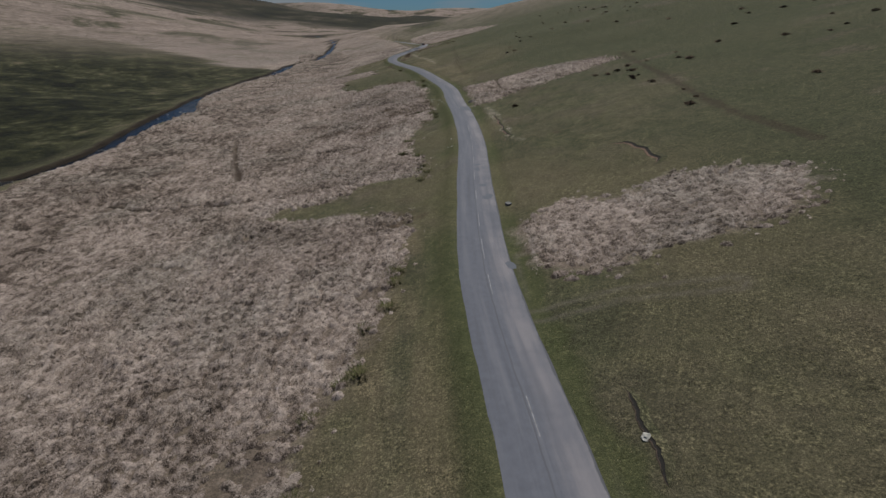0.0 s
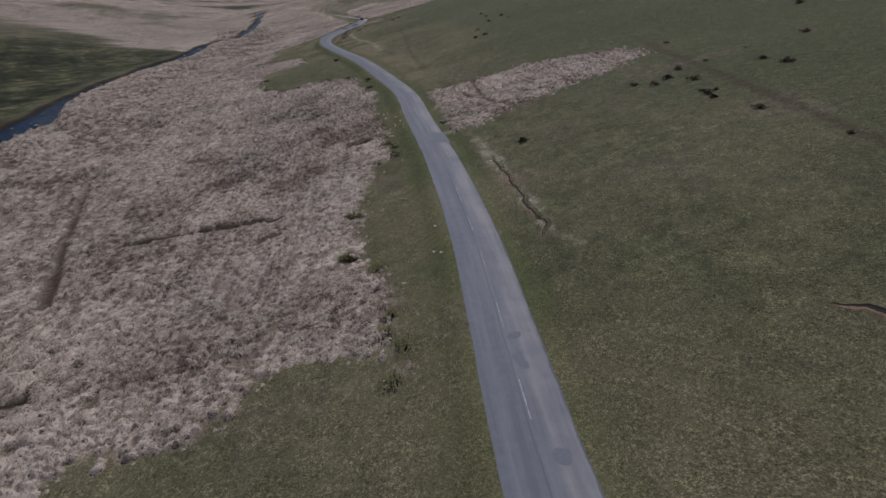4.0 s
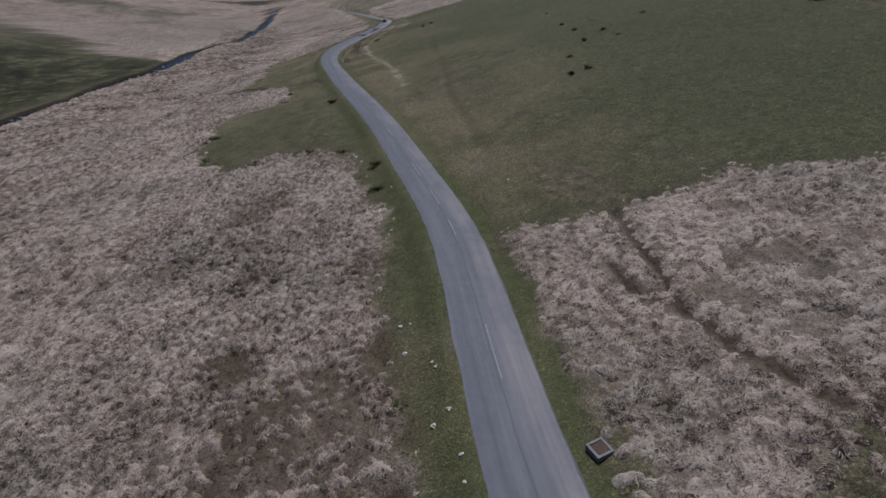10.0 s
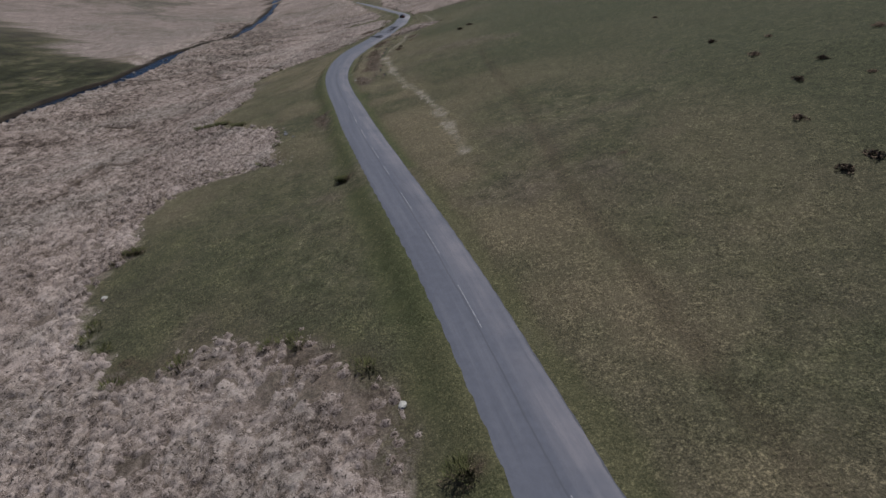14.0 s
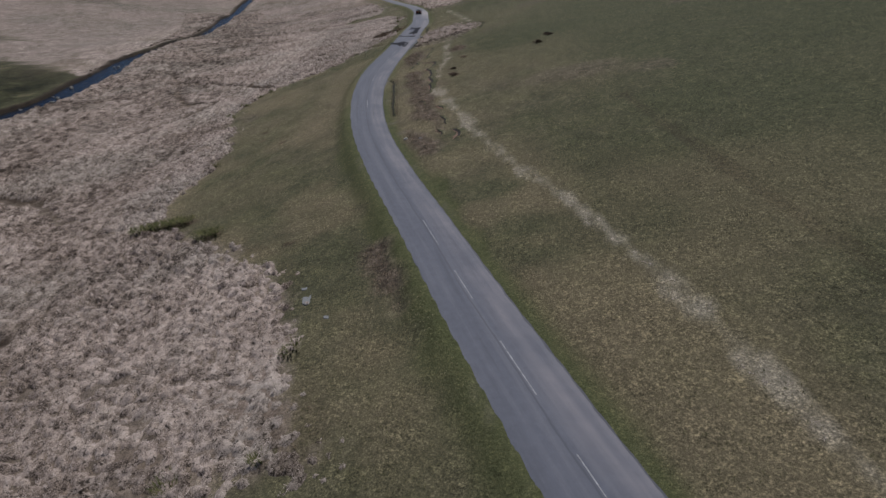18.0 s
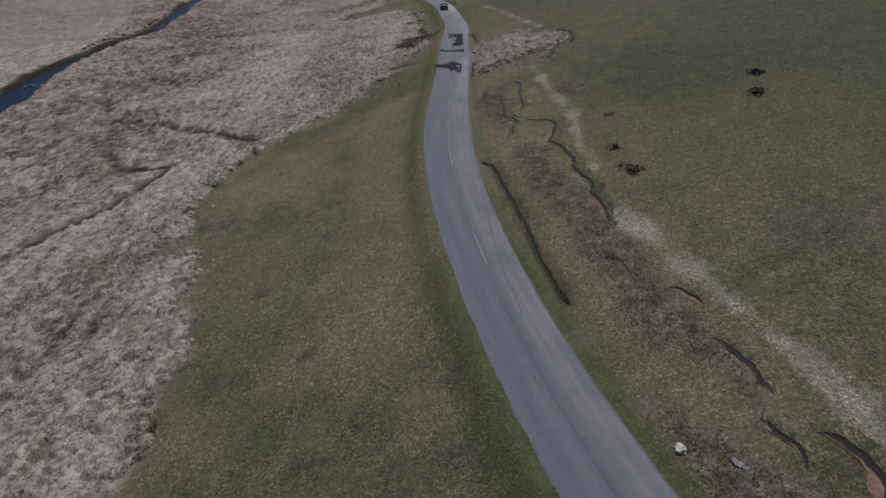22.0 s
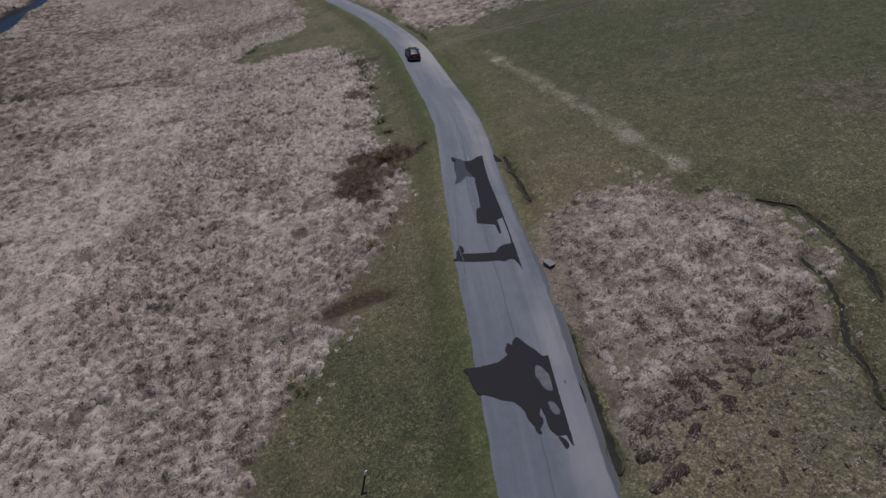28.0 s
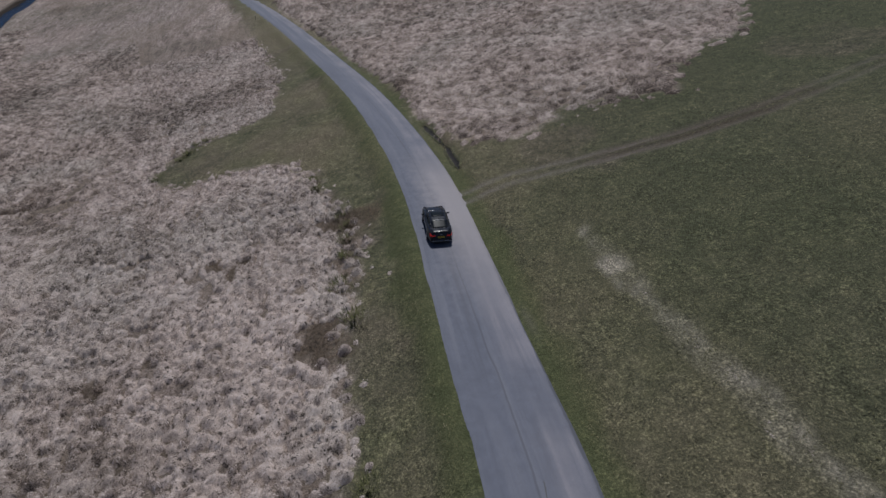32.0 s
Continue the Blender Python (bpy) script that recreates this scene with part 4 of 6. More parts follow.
drab[near] = np.maximum(drab[near], 0.8 * step(-2.0, 3.0, depth_in(GX[near], GY[near], DRAB_A) + rough(GX[near], GY[near], 5, 26, 4) * 3.0))
GZ = ground_at(GX, GY)
lumps = rough(GX, GY, 1.3, 9, 2)
GZ[near] += cut(GX[near], GY[near])
GZ = GZ + moor * np.where(near, (lumps * 0.30 + rough(GX, GY, 4.5, 19, 2) * 0.16), 0) + (1 - moor) * rough(GX, GY, 7, 12, 3) * 0.10 * step(3, 6, np.abs(GX - road_x(GY)))
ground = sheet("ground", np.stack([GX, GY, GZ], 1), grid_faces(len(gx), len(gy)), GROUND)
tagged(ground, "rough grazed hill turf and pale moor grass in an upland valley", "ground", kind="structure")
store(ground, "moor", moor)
# mask of the dips whose shade is painted in colour
store(ground, "hollow_shade", 0.3 * step(0.22, 0.55, -lumps + 0.25 * rough(GX, GY, 7, 29, 2)) * near)
store(ground, "sward", moor * step(-104, -96, GX - road_x(GY)) * (1 - step(540, 575, GY)) * step(2, 9, GY))
store(ground, "drab", drab)
store(ground, "tone", np.exp(-np.clip(depth, 0, 60) / 8.0) * near)
U = GX - road_x(GY)
edge_d = np.abs(U) - half_width(GY)
# greener uphill and farther on, dimmed further in place of vignetting
store(ground, "lush_dim", np.maximum(0.75 * step(16, 42, U + rough(GX, GY, 18, 96, 3) * 9), 0.5 * step(5, 17, U + rough(GX, GY, 9, 99, 3) * 5) * step(365, 400, GY)))
store(ground, "verge", np.clip((1 - step(1.0, np.where(U < 0, 4.2 - 1.8 * step(225, 260, GY), 1.7), edge_d + rough(GX, GY, 3, 4) * 1.2)) * 0.95, 0, 1))


def near_line(lines, width, ragged=0.6, seed=50):
    out = np.zeros(GX.shape)
    n = rough(GX[near], GY[near], 2.5, seed, 3) * ragged
    for line in lines:
        out[near] = np.maximum(out[near], 1 - step(width * 0.35, width, to_line(GX[near], GY[near], line) + n * width))
    return out


def near_zone(zone, soft=2.0, seed=60):
    out = np.zeros(GX.shape)
    out[near] = step(-soft, soft, depth_in(GX[near], GY[near], zone) + rough(GX[near], GY[near], 5, seed, 3) * 2.2)
    return out


spots = np.zeros(GX.shape)
rs = random.Random(4)
DARK = [(x, y, 0.5) for x, y in DARKSPOT] + [(x, y, 0.9) for x, y in RUSH]
n_spot = rough(GX[near], GY[near], 2.2, 71, 4)
for sx, sy in BROWN_SPOTS:
    r = rs.uniform(1.2, 2.6)
    spots[near] = np.maximum(spots[near], 0.8 * step(0.1, 0.75, 0.9 - np.hypot((GX[near] - sx) / r / 1.4, (GY[near] - sy) / r) + n_spot * 1.3))
for sx, sy, sr in DARK:
    spots[near] = np.maximum(spots[near], 0.9 * step(0.0, 0.5, 1 - np.hypot((GX[near] - sx) / sr / 1.5, (GY[near] - sy) / sr) + n_spot * 0.4))
for zone in (BRUSH_A, BRUSH_B, BRUSH_C):
    spots[near] = np.maximum(spots[near], step(-0.4, 0.8, depth_in(GX[near], GY[near], zone) + n_spot * 1.4) * (0.74 + 0.35 * n_spot))
litter = np.zeros(GX.shape)
for zone in LITTER:
    litter[near] = np.maximum(litter[near], step(-1.2, 1.6, depth_in(GX[near], GY[near], zone) + n_spot * 2.6))
spots = np.maximum(spots, 0.52 * litter)
# dark rim where moor meets the verge
rim_d = np.where(near & (U < 0) & (U > -40), depth, 9)
rim = (1 - step(0.6, 2.4, np.abs(rim_d - 0.2 + rough(GX, GY, 3, 8) * 1.2))) * step(-0.05, 0.35, rough(GX, GY, 9, 14, 2))
patchy = step(0.42, 0.68, rough(GX, GY, 8, 83, 3)) * moor * 0.55
store(ground, "brown", np.maximum.reduce([spots, rim * 0.3, patchy]))
# far bank darkened in noisy patches by way of the heath mask
bank_dark = 0.3 * step(0, 40, bank) * (1 - pink_far) * step(-0.3, 0.4, rough(GX, GY, 40, 37, 4))
away_d = np.hypot(GX + 30, GY - 100)
bearing = np.degrees(np.arctan2(GX, np.maximum(GY, 1.0))) + rough(GX, GY, 260, 93, 4) * 4
tops = step(-33, -28, bearing) * (1 - step(-17, -13, bearing)) * step(1350, 1750, away_d + rough(GX, GY, 300, 92, 4) * 260)
head = step(0.25, 0.6, np.exp(-((GX + 250) / 420) ** 2 - ((GY - 1950) / 300) ** 2) + rough(GX, GY, 220, 94, 4) * 0.25)
far_dark = np.maximum(tops, head)
store(ground, "fell", far_dark)
store(ground, "far", step(350, 800, away_d))
moor = moor * (1 - far_dark)
ground.data.attributes["moor"].data.foreach_set("value", moor.astype(np.float32))
heath_v = np.maximum(np.maximum.reduce([near_zone(h, 0.8) for h in (HEATH, HEATH2, HEATH3, HEATH4, HEATH5, HEATH6, BARE)] + [near_zone(TUSSOCKY, 1.0) * 0.15]), step(0.42, 0.6, rough(GX, GY, 14, 90, 3)) * 0.4 * (1 - moor))
store(ground, "heath", heath_v + bank_dark)
store(ground, "tan", np.maximum.reduce([near_zone(BRACKEN, 3) * 0.5, near_zone(TAN_R, 4) * 0.5, near_zone(TAN_L, 2.5) * 0.6, 0.6 * step(-0.4, 0.3, rough(GX * 2.5, GY * 0.5, 4, 97, 3)) * step(3.4, 5, -U) * (1 - step(55, 75, GY)) * step(-0.5, 0.5, 13 + U), 0.68 * step(-0.6, 0.3, rough(GX, GY, 7, 99, 4)) * step(2.8, 4.5, U) * (1 - step(9, 19, U)) * step(160, 200, GY) * (1 - 0.6 * step(385, 405, GY)), 0.7 * step(-0.35, 0.3, rough(GX, GY, 9, 98, 4)) * step(2.5, 7, -U) * (1 - step(30, 38, -U)) * step(235, 262, GY) * (1 - 0.5 * step(372, 388, GY)) * (1 - step(415, 440, GY)), step(-0.1, 0.6, rough(GX, GY, 22, 95, 4)) * 0.45]))
pale_v = near_line(PALES, 0.95, 0.9) * (0.25 + 0.75 * step(-0.3, 0.4, rough(GX, GY, 1.6, 77, 3)))
store(ground, "pale", np.maximum(pale_v * 0.72, near_zone(TUSSOCKY, 1.0) * 0.1))
store(ground, "bank", step(0, 14, bank) * (1 - pink_far) * step(-900, -300, -GY))
reach = np.where(bank > 0, 3.4, 0.9)
wet_edge = (1 - step(river_half(GY) + 0.2 * reach, river_half(GY) + reach, np.abs(GX - river_line(GY)) + rough(GX, GY, 5, 33) * 1.3))
trench = near_line(FURROWS, 1.35, 0.5)
soil = np.maximum.reduce([near_line(DITCHES, 0.5, 0.6) * 0.6, near_line(FURROWS, 0.75, 0.7) * 0.9, near_line(NARROW, 0.62, 0.5) * 0.85, near_line((PATH_A, PATH_B), 0.9, 0.6) * 0.28, near_line((PATH_C,), 1.1, 0.6) * 0.55, wet_edge])
worn = np.exp(-((to_line(GX, GY, TRACK) - 0.6) / 0.5) ** 2) * step(-3, 3, GX) * (1 - 0.5 * step(10, 30, GX)) * step(-0.5, 0.3, rough(GX, GY, 4, 58, 3))
store(ground, "soil", np.maximum(soil, 0.9 * worn))
store(ground, "peat", np.maximum(wet_edge, 0.75 * near_line((FUR_A, FUR_B, FUR_D, FUR_E), 0.6, 0.8, 52)))
d_track = to_line(GX, GY, TRACK)
ruts = np.exp(-((d_track - 0.8) / 0.35) ** 2) * 0.7 * (1 - 0.5 * step(2, 16, GX)) + 0.42 * np.exp(-((to_line(GX, GY, TRACK0) - 0.8) / 0.3) ** 2)
grit_s = np.zeros(GX.shape)
for sx, sy in GRIT_SPOTS:
    grit_s[near] = np.maximum(grit_s[near], 0.55 * step(0.0, 0.9, 0.8 - np.hypot((GX[near] - sx) / 1.0, (GY[near] - sy) / 2.0) + n_spot * 1.5))
shoulder = np.exp(-((edge_d - 0.15) / 0.22) ** 2) * step(0.1, 0.6, rough(GX, GY, 6, 41, 3)) * 0.35
store(ground, "grit", np.clip(np.maximum.reduce([ruts, shoulder, grit_s]), 0, 1))

# ---- road ----
ry = np.arange(-40, 660, 0.5)
rx, rh = road_x(ry), half_width(ry)
slope = np.gradient(rx, ry)
nrm = np.stack([1 / np.hypot(1, slope), -slope / np.hypot(1, slope)], 1)
lat = np.linspace(-1, 1, 13)
rag_l = rough(ry, ry * 0, 2.4, 21, 3) * (0.16 + 0.3 * np.exp(-((ry - 405) / 40) ** 2))
rag_r = rough(ry, ry * 0 + 50, 3.0, 22, 3) * 0.16
V, LA, AL = [], [], []
for k, a in enumerate(lat):
    off = a * rh + (rag_l if k == 0 else 0) + (rag_r if k == 12 else 0)
    px, py = rx + nrm[:, 0] * off, ry + nrm[:, 1] * off
    V.append(np.stack([px, py, crown(ry) + 0.05 - 0.045 * a * a - (0.13 if k in (0, 12) else 0)], 1))
    LA.append(np.full(len(ry), (a + 1) / 2))
    AL.append(ry)
road = sheet("road", np.stack(V, 1).reshape(-1, 3), grid_faces(13, len(ry)), ROAD)
store(road, "lateral", np.stack(LA, 1))
store(road, "along", np.stack(AL, 1))
tagged(road, "narrow worn grey asphalt road winding along the hillside", "road", kind="structure")


def road_z(x, y, lift=0.0):
    a = (x - float(road_x(y))) / float(half_width(y))
    return float(crown(y)) + 0.05 - 0.045 * a * a + lift


def on_road(name, outline, mat, lift=0.006, label="", wobble=0.0):
    """A thin skin on the road: a stain, a patch or a painted mark."""
    pts, n = [], len(outline)
    for i in range(n):
        (ax, ay), (bx, by) = outline[i], outline[(i + 1) % n]
        m = max(1, int(math.hypot(bx - ax, by - ay) / 0.2))
        for j in range(m):
            s = j / m
            x, y = ax + (bx - ax) * s, ay + (by - ay) * s
            if wobble:
                x, y = x + float(rough(x, y, 0.9, 61, 4)) * wobble, y + float(rough(x, y, 0.9, 62, 4)) * wobble
            pts.append((x, y))
    bm = bmesh.new()
    top = [bm.verts.new((x, y, road_z(x, y, lift))) for x, y in pts]
    face = bm.faces.new(top)
    bmesh.ops.triangulate(bm, faces=[face])
    for _ in range(2):
        bmesh.ops.subdivide_edges(bm, edges=[e for e in bm.edges if e.calc_length() > 0.5], cuts=2, use_grid_fill=True)
    for v in bm.verts:
        v.co.z = road_z(v.co.x, v.co.y, lift)
    return part(name, bm, mat, road, label)


# ---- river ----
vy = np.arange(-300, 1100, 2.0)
rows = []
for a in np.linspace(-1, 1, 7):
    rows.append(np.stack([river_line(vy) + a * (river_half(vy) + 1.4), vy, land(river_line(vy), vy) - 0.75], 1))
river = sheet("river", np.stack(rows, 1).reshape(-1, 3), grid_faces(7, len(vy)), WATER)
tagged(river, "narrow blue-grey upland river between peat banks", "river", kind="structure")

# ---- moor grass ----
def scatter(x0, x1, y0, y1, per_m2, rng):
    n = int((x1 - x0) * (y1 - y0) * per_m2)
    return rng.uniform(x0, x1, n), rng.uniform(y0, y1, n)


def sampled(ob_values, x, y):
    """The ground's stored value at the nearest grid point."""
    i = np.clip(np.searchsorted(gx, x), 1, len(gx) - 1)
    j = np.clip(np.searchsorted(gy, y), 1, len(gy) - 1)
    return ob_values.reshape(len(gy), len(gx))[j, i]


def ground_z(x, y):
    """Height of the ground sheet, between its grid points."""
    Zg = GZ.reshape(len(gy), len(gx))
    i = np.clip(np.searchsorted(gx, x) - 1, 0, len(gx) - 2)
    j = np.clip(np.searchsorted(gy, y) - 1, 0, len(gy) - 2)
    fx, fy = (x - gx[i]) / (gx[i + 1] - gx[i]), (y - gy[j]) / (gy[j + 1] - gy[j])
    return (Zg[j, i] * (1 - fx) + Zg[j, i + 1] * fx) * (1 - fy) + (Zg[j + 1, i] * (1 - fx) + Zg[j + 1, i + 1] * fx) * fy


def blades(x, y, length, width, rise, rng, stray=0.55, flow=3.2, lift=None, toward=None):
    """Very many bent grass leaves, lying along a swirling lie of the sward."""
    n = len(x)
    z = ground_z(x, y) + (0 if lift is None else lift)
    ang = (rough(x, y, flow, 51, 2) * 5.0 - 0.6 if toward is None else toward) + rng.normal(0, stray, n)
    cx, cy = np.cos(ang), np.sin(ang)
    mid = rng.uniform(0.35, 0.6, n)
    tip = rng.uniform(-0.02, 0.35, n)

    def at(r, h, side):
        return np.stack([x + cx * length * r - cy * width * side, y + cy * length * r + cx * width * side, z + h], 1)

    verts = np.stack([at(0, -0.03, 0), at(mid, rise, 0.5), at(1.0, rise * tip, rng.uniform(-1, 1, n)), at(mid, rise * rng.uniform(0.8, 1.1, n), -0.5)], 1).reshape(-1, 3)
    faces = (np.arange(n)[:, None, None] * 4 + np.array([[0, 1, 3], [1, 2, 3]])[None]).reshape(-1, 3)
    return verts, faces


rng = np.random.default_rng(7)
spot_v = np.maximum.reduce([spots, rim * 0.3])
brush_v = np.maximum(spot_v, heath_v * 0.62)
clear_of = lambda x, y, gap: np.abs(x - road_x(y)) > half_width(y) + gap

def tussock_cells(ix, iy, size, seed):
    """Centre, radius, height, stretch and turn of the tussock that grows in a cell."""
    cx = (ix + 0.12 + 0.76 * lattice(ix, iy, seed)) * size
    cy = (iy + 0.12 + 0.76 * lattice(ix, iy, seed + 1)) * size
    r = size * (0.50 + 0.33 * lattice(ix, iy, seed + 2))
    vigour = 0.62 + 0.5 * step(-0.5, 0.5, rough(cx, cy, 16, 53, 3))
    h = size * (0.46 + 0.50 * lattice(ix, iy, seed + 3)) * vigour * np.where(cx > road_x(cy), 0.72, 1.0)
    d = sampled(depth, cx, cy) + rough(cx, cy, 4, 3, 4) * 1.8 + (lattice(ix, iy, seed + 4) - 0.5) * np.where(cx > road_x(cy), 3.6, 1.8)
    stray = (d > -2.4) & (lattice(ix, iy, seed + 5) < 0.30 * np.exp(np.minimum(d, 0) / 0.9))
    grey_t = (depth_in(cx, cy, TUSSOCKY) > -1.0 + lattice(ix, iy, seed + 10)) & (lattice(ix, iy, seed + 11) < 0.62)
    alive = ((d > 0) | stray | grey_t) & (sampled(soil, cx, cy) < 0.3 + 0.25 * lattice(ix, iy, seed + 6)) & clear_of(cx, cy, 1.2)
    alive &= sampled(spot_v, cx, cy) < 0.2 + 0.55 * lattice(ix, iy, seed + 7)
    alive &= sampled(trench, cx, cy) < 0.35 + 0.3 * lattice(ix, iy, seed + 12)
    alive &= rough(cx, cy, 2.6, 27, 3) > -0.50 + 0.2 * rough(cx, cy, 11, 28, 2)
    return cx, cy, np.where(d > 0, r, r * 0.55), np.where(d > 0, h, h * 0.5), alive


def mound_sheet(u0, u1, y0, y1, pitch, size, seed, over=None):
    """Close-set tussock mounds with deep clefts between them, as one sheet over a stretch of moor."""
    us, ys = np.arange(u0, u1, pitch), np.arange(y0, y1, pitch)
    U2, Y2 = np.meshgrid(us, ys)
    U2, Y2 = U2 + (lattice(np.floor(U2 / pitch), np.floor(Y2 / pitch), 5) - 0.5) * pitch * 0.5, Y2 + (lattice(np.floor(U2 / pitch), np.floor(Y2 / pitch), 6) - 0.5) * pitch * 0.5
    X2 = U2 + road_x(Y2)
    shape_ = X2.shape
    wide = (sampled(depth, X2.ravel(), Y2.ravel()) > -5.0) | (depth_in(X2.ravel(), Y2.ravel(), TUSSOCKY) > -2.0)
    if over is not None:
        wide &= depth_in(X2.ravel(), Y2.ravel(), over) > -5.0
    x, y = X2.ravel()[wide], Y2.ravel()[wide]
    wx2, wy2 = x + rough(x, y, 0.9, 57, 2) * 0.16, y + rough(x, y, 0.9, 58, 2) * 0.16
    ix, iy = np.floor(wx2 / size), np.floor(wy2 / size)
    top, tint = np.full(len(x), -0.12), np.zeros(len(x))
    for di in (-1, 0, 1):
        for dj in (-1, 0, 1):
            cx, cy, r, h, alive = tussock_cells(ix + di, iy + dj, size, seed)
            turn = 6.28 * lattice(ix + di, iy + dj, seed + 8)
            c, s_ = np.cos(turn), np.sin(turn)
            p, q = (wx2 - cx) * c + (wy2 - cy) * s_, -(wx2 - cx) * s_ + (wy2 - cy) * c
            dome = np.where(alive, h * np.clip(1 - (p * p * 0.8 + q * q * 1.3) / (r * r), 0, 1) ** 0.85 - 0.03, -0.12)
            dome = np.where(dome > -0.03, dome, -0.12)
            tint = np.where(dome > top, lattice(ix + di, iy + dj, seed + 9), tint)
            top = np.maximum(top, dome)
    top = np.where(top > 0, top + rough(x, y, 0.30, 59, 2) * 0.08, top)
    taper = step(0.0, 0.9, np.minimum(x - road_x(y) - u0, u1 - x + road_x(y)))
    top = top * taper - 0.16 * (1 - taper)
    z = ground_z(x, y) + top
    index = np.full(X2.size, -1)
    index[wide] = np.arange(len(x))
    f = grid_faces(shape_[1], shape_[0])
    high = np.full(X2.size, -1.0)
    high[wide] = top
    f = f[(index[f] >= 0).all(1) & (high[f] > -0.1).any(1)]
    used, f2 = np.unique(index[f], return_inverse=True)
    pts = np.stack([x, y, z], 1)[used]
    # leaves trailing over the mounds
    ci, cj = np.meshgrid(np.arange(math.floor(x.min() / size), math.ceil(x.max() / size)), np.arange(math.floor(y.min() / size), math.ceil(y.max() / size)))
    ci, cj = ci.ravel().astype(float), cj.ravel().astype(float)
    cx, cy, r, h, alive = tussock_cells(ci, cj, size, seed)
    uc = cx - road_x(cy)
    alive &= (uc > u0) & (uc < u1) & (cy > y0) & (cy < y1)
    if over is not None:
        alive &= depth_in(cx, cy, over) > -5.0
    return pts, f2.reshape(-1, 4), tint[used], (cx[alive], cy[alive], r[alive], h[alive])


def trailing(x, y, r, h, per, width, rng):
    """Thin leaves that spring from a tussock's crown and trail down over its sides."""
    z = ground_z(x, y) - 0.02
    lean = rough(x, y, 5.0, 51, 2) * 4.0 - 0.8
    m = len(x) * per
    i = np.repeat(np.arange(len(x)), per)
    b = rng.uniform(0, 6.28, m)
    b = b + 0.7 * np.sin(lean[i] - b) + rng.normal(0, 0.25, m)
    s0, ln = rng.uniform(0.0, 0.6, m) * r[i], rng.uniform(0.45, 0.9, m) * r[i]
    cx, cy = np.cos(b), np.sin(b)
    w = width * rng.uniform(0.5, 1.5, m)
    sway = rng.normal(0, 0.25, m)

    def at(d, lift, side):
        zz = z[i] + h[i] * np.clip(1 - (d / r[i]) ** 2, 0, 1) ** 0.85 + lift
        return np.stack([x[i] + cx * d - cy * (side + sway * (d - s0)), y[i] + cy * d + cx * (side + sway * (d - s0)), zz], -1)

    md = s0 + ln * rng.uniform(0.35, 0.6, m)
    up = rng.uniform(0.03, 0.11, m)
    V = np.stack([at(s0, -0.03, 0), at(md, up, w * 0.5), at(s0 + ln, rng.uniform(0.0, 0.08, m), 0), at(md, up - 0.01, -w * 0.5)], 1).reshape(-1, 3)
    return V, (np.arange(m)[:, None, None] * 4 + np.array([[0, 1, 3], [1, 2, 3]])[None]).reshape(-1, 3)


def joined(pieces):
    """Points and faces of several sheets as one."""
    at, V, F = 0, [], []
    for v, f in pieces:
        V.append(v)
        F.append(f + at)
        at += len(v)
    return np.concatenate(V), np.concatenate(F)


MOUNDS = [mound_sheet(-34, -4, 6, 535, 0.175, 0.54, 110), mound_sheet(-62, -32.4, 2, 560, 0.31, 0.66, 130), mound_sheet(-106, -60.2, -6, 600, 0.56, 1.1, 150),
          mound_sheet(4, 34, 34, 64, 0.18, 0.56, 170, MOOR_R1), mound_sheet(3, 48, 134, 178, 0.18, 0.58, 190, MOOR_R2), mound_sheet(3, 30, 360, 396, 0.175, 0.5, 210), mound_sheet(3, 70, 446, 580, 0.42, 0.85, 230, MOOR_R4)]
mv, mf = joined([(m[0], m[1]) for m in MOUNDS])
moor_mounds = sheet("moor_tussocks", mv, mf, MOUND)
store(moor_mounds, "tint", np.concatenate([m[2] for m in MOUNDS]))


def tone_at(x, y):
    return np.where(x < road_x(y), 0.11 * np.exp(-np.clip(sampled(depth, x, y), 0, 60) / 8.0) + 0.01 + 0.10 * step(370, 400, y) * (1 - step(40, 60, road_x(y) - x)) - 0.07 * step(50, 72, road_x(y) - x) - 0.09 * step(440, 475, y) * (1 - 0.8 * step(45, 60, road_x(y) - x)), 0.06 - 0.01 * step(300, 360, y) - 0.03 * step(420, 450, y)) - 0.18 * sampled(drab, x, y) - 0.22 * step(-1.5, 0.5, depth_in(x, y, TUSSOCKY))


store(moor_mounds, "tone", tone_at(mv[:, 0], mv[:, 1]))
store(moor_mounds, "brown", 0.72 * sampled(np.maximum(spot_v, patchy * 0.8), mv[:, 0], mv[:, 1]))
tagged(moor_mounds, "pale straw-pink dead moor grass in close rounded tussocks", "moor grass", kind="stuff")
bv, bf = joined([trailing(*m[3], per, w, rng) for m, per, w in zip(MOUNDS, (8, 3, 1, 9, 9, 8, 2), (0.028, 0.04, 0.06, 0.028, 0.028, 0.028, 0.045))])
# small loose tufts on the pale strips and the greyer ground
tx, ty = scatter(-34, 20, 80, 440, 4.0, rng)
keep = ((depth_in(tx, ty, TUSSOCKY) > -1.0) & (rng.uniform(0, 1, len(tx)) < 0.4)) | (sampled(pale_v, tx, ty) * 0.5 > rng.uniform(0.1, 1.0, len(tx)))
keep &= (sampled(moor, tx, ty) < 0.5) & clear_of(tx, ty, 1.0)
tx, ty = tx[keep], ty[keep]
tr = rng.uniform(0.12, 0.26, len(tx))
bv, bf = joined([(bv, bf), trailing(tx, ty, tr, tr * 0.4, 9, 0.02, rng)])
moor_grass = sheet("moor_grass", bv, bf, TUSSOCK, False)
store(moor_grass, "tone", tone_at(bv[:, 0], bv[:, 1]))
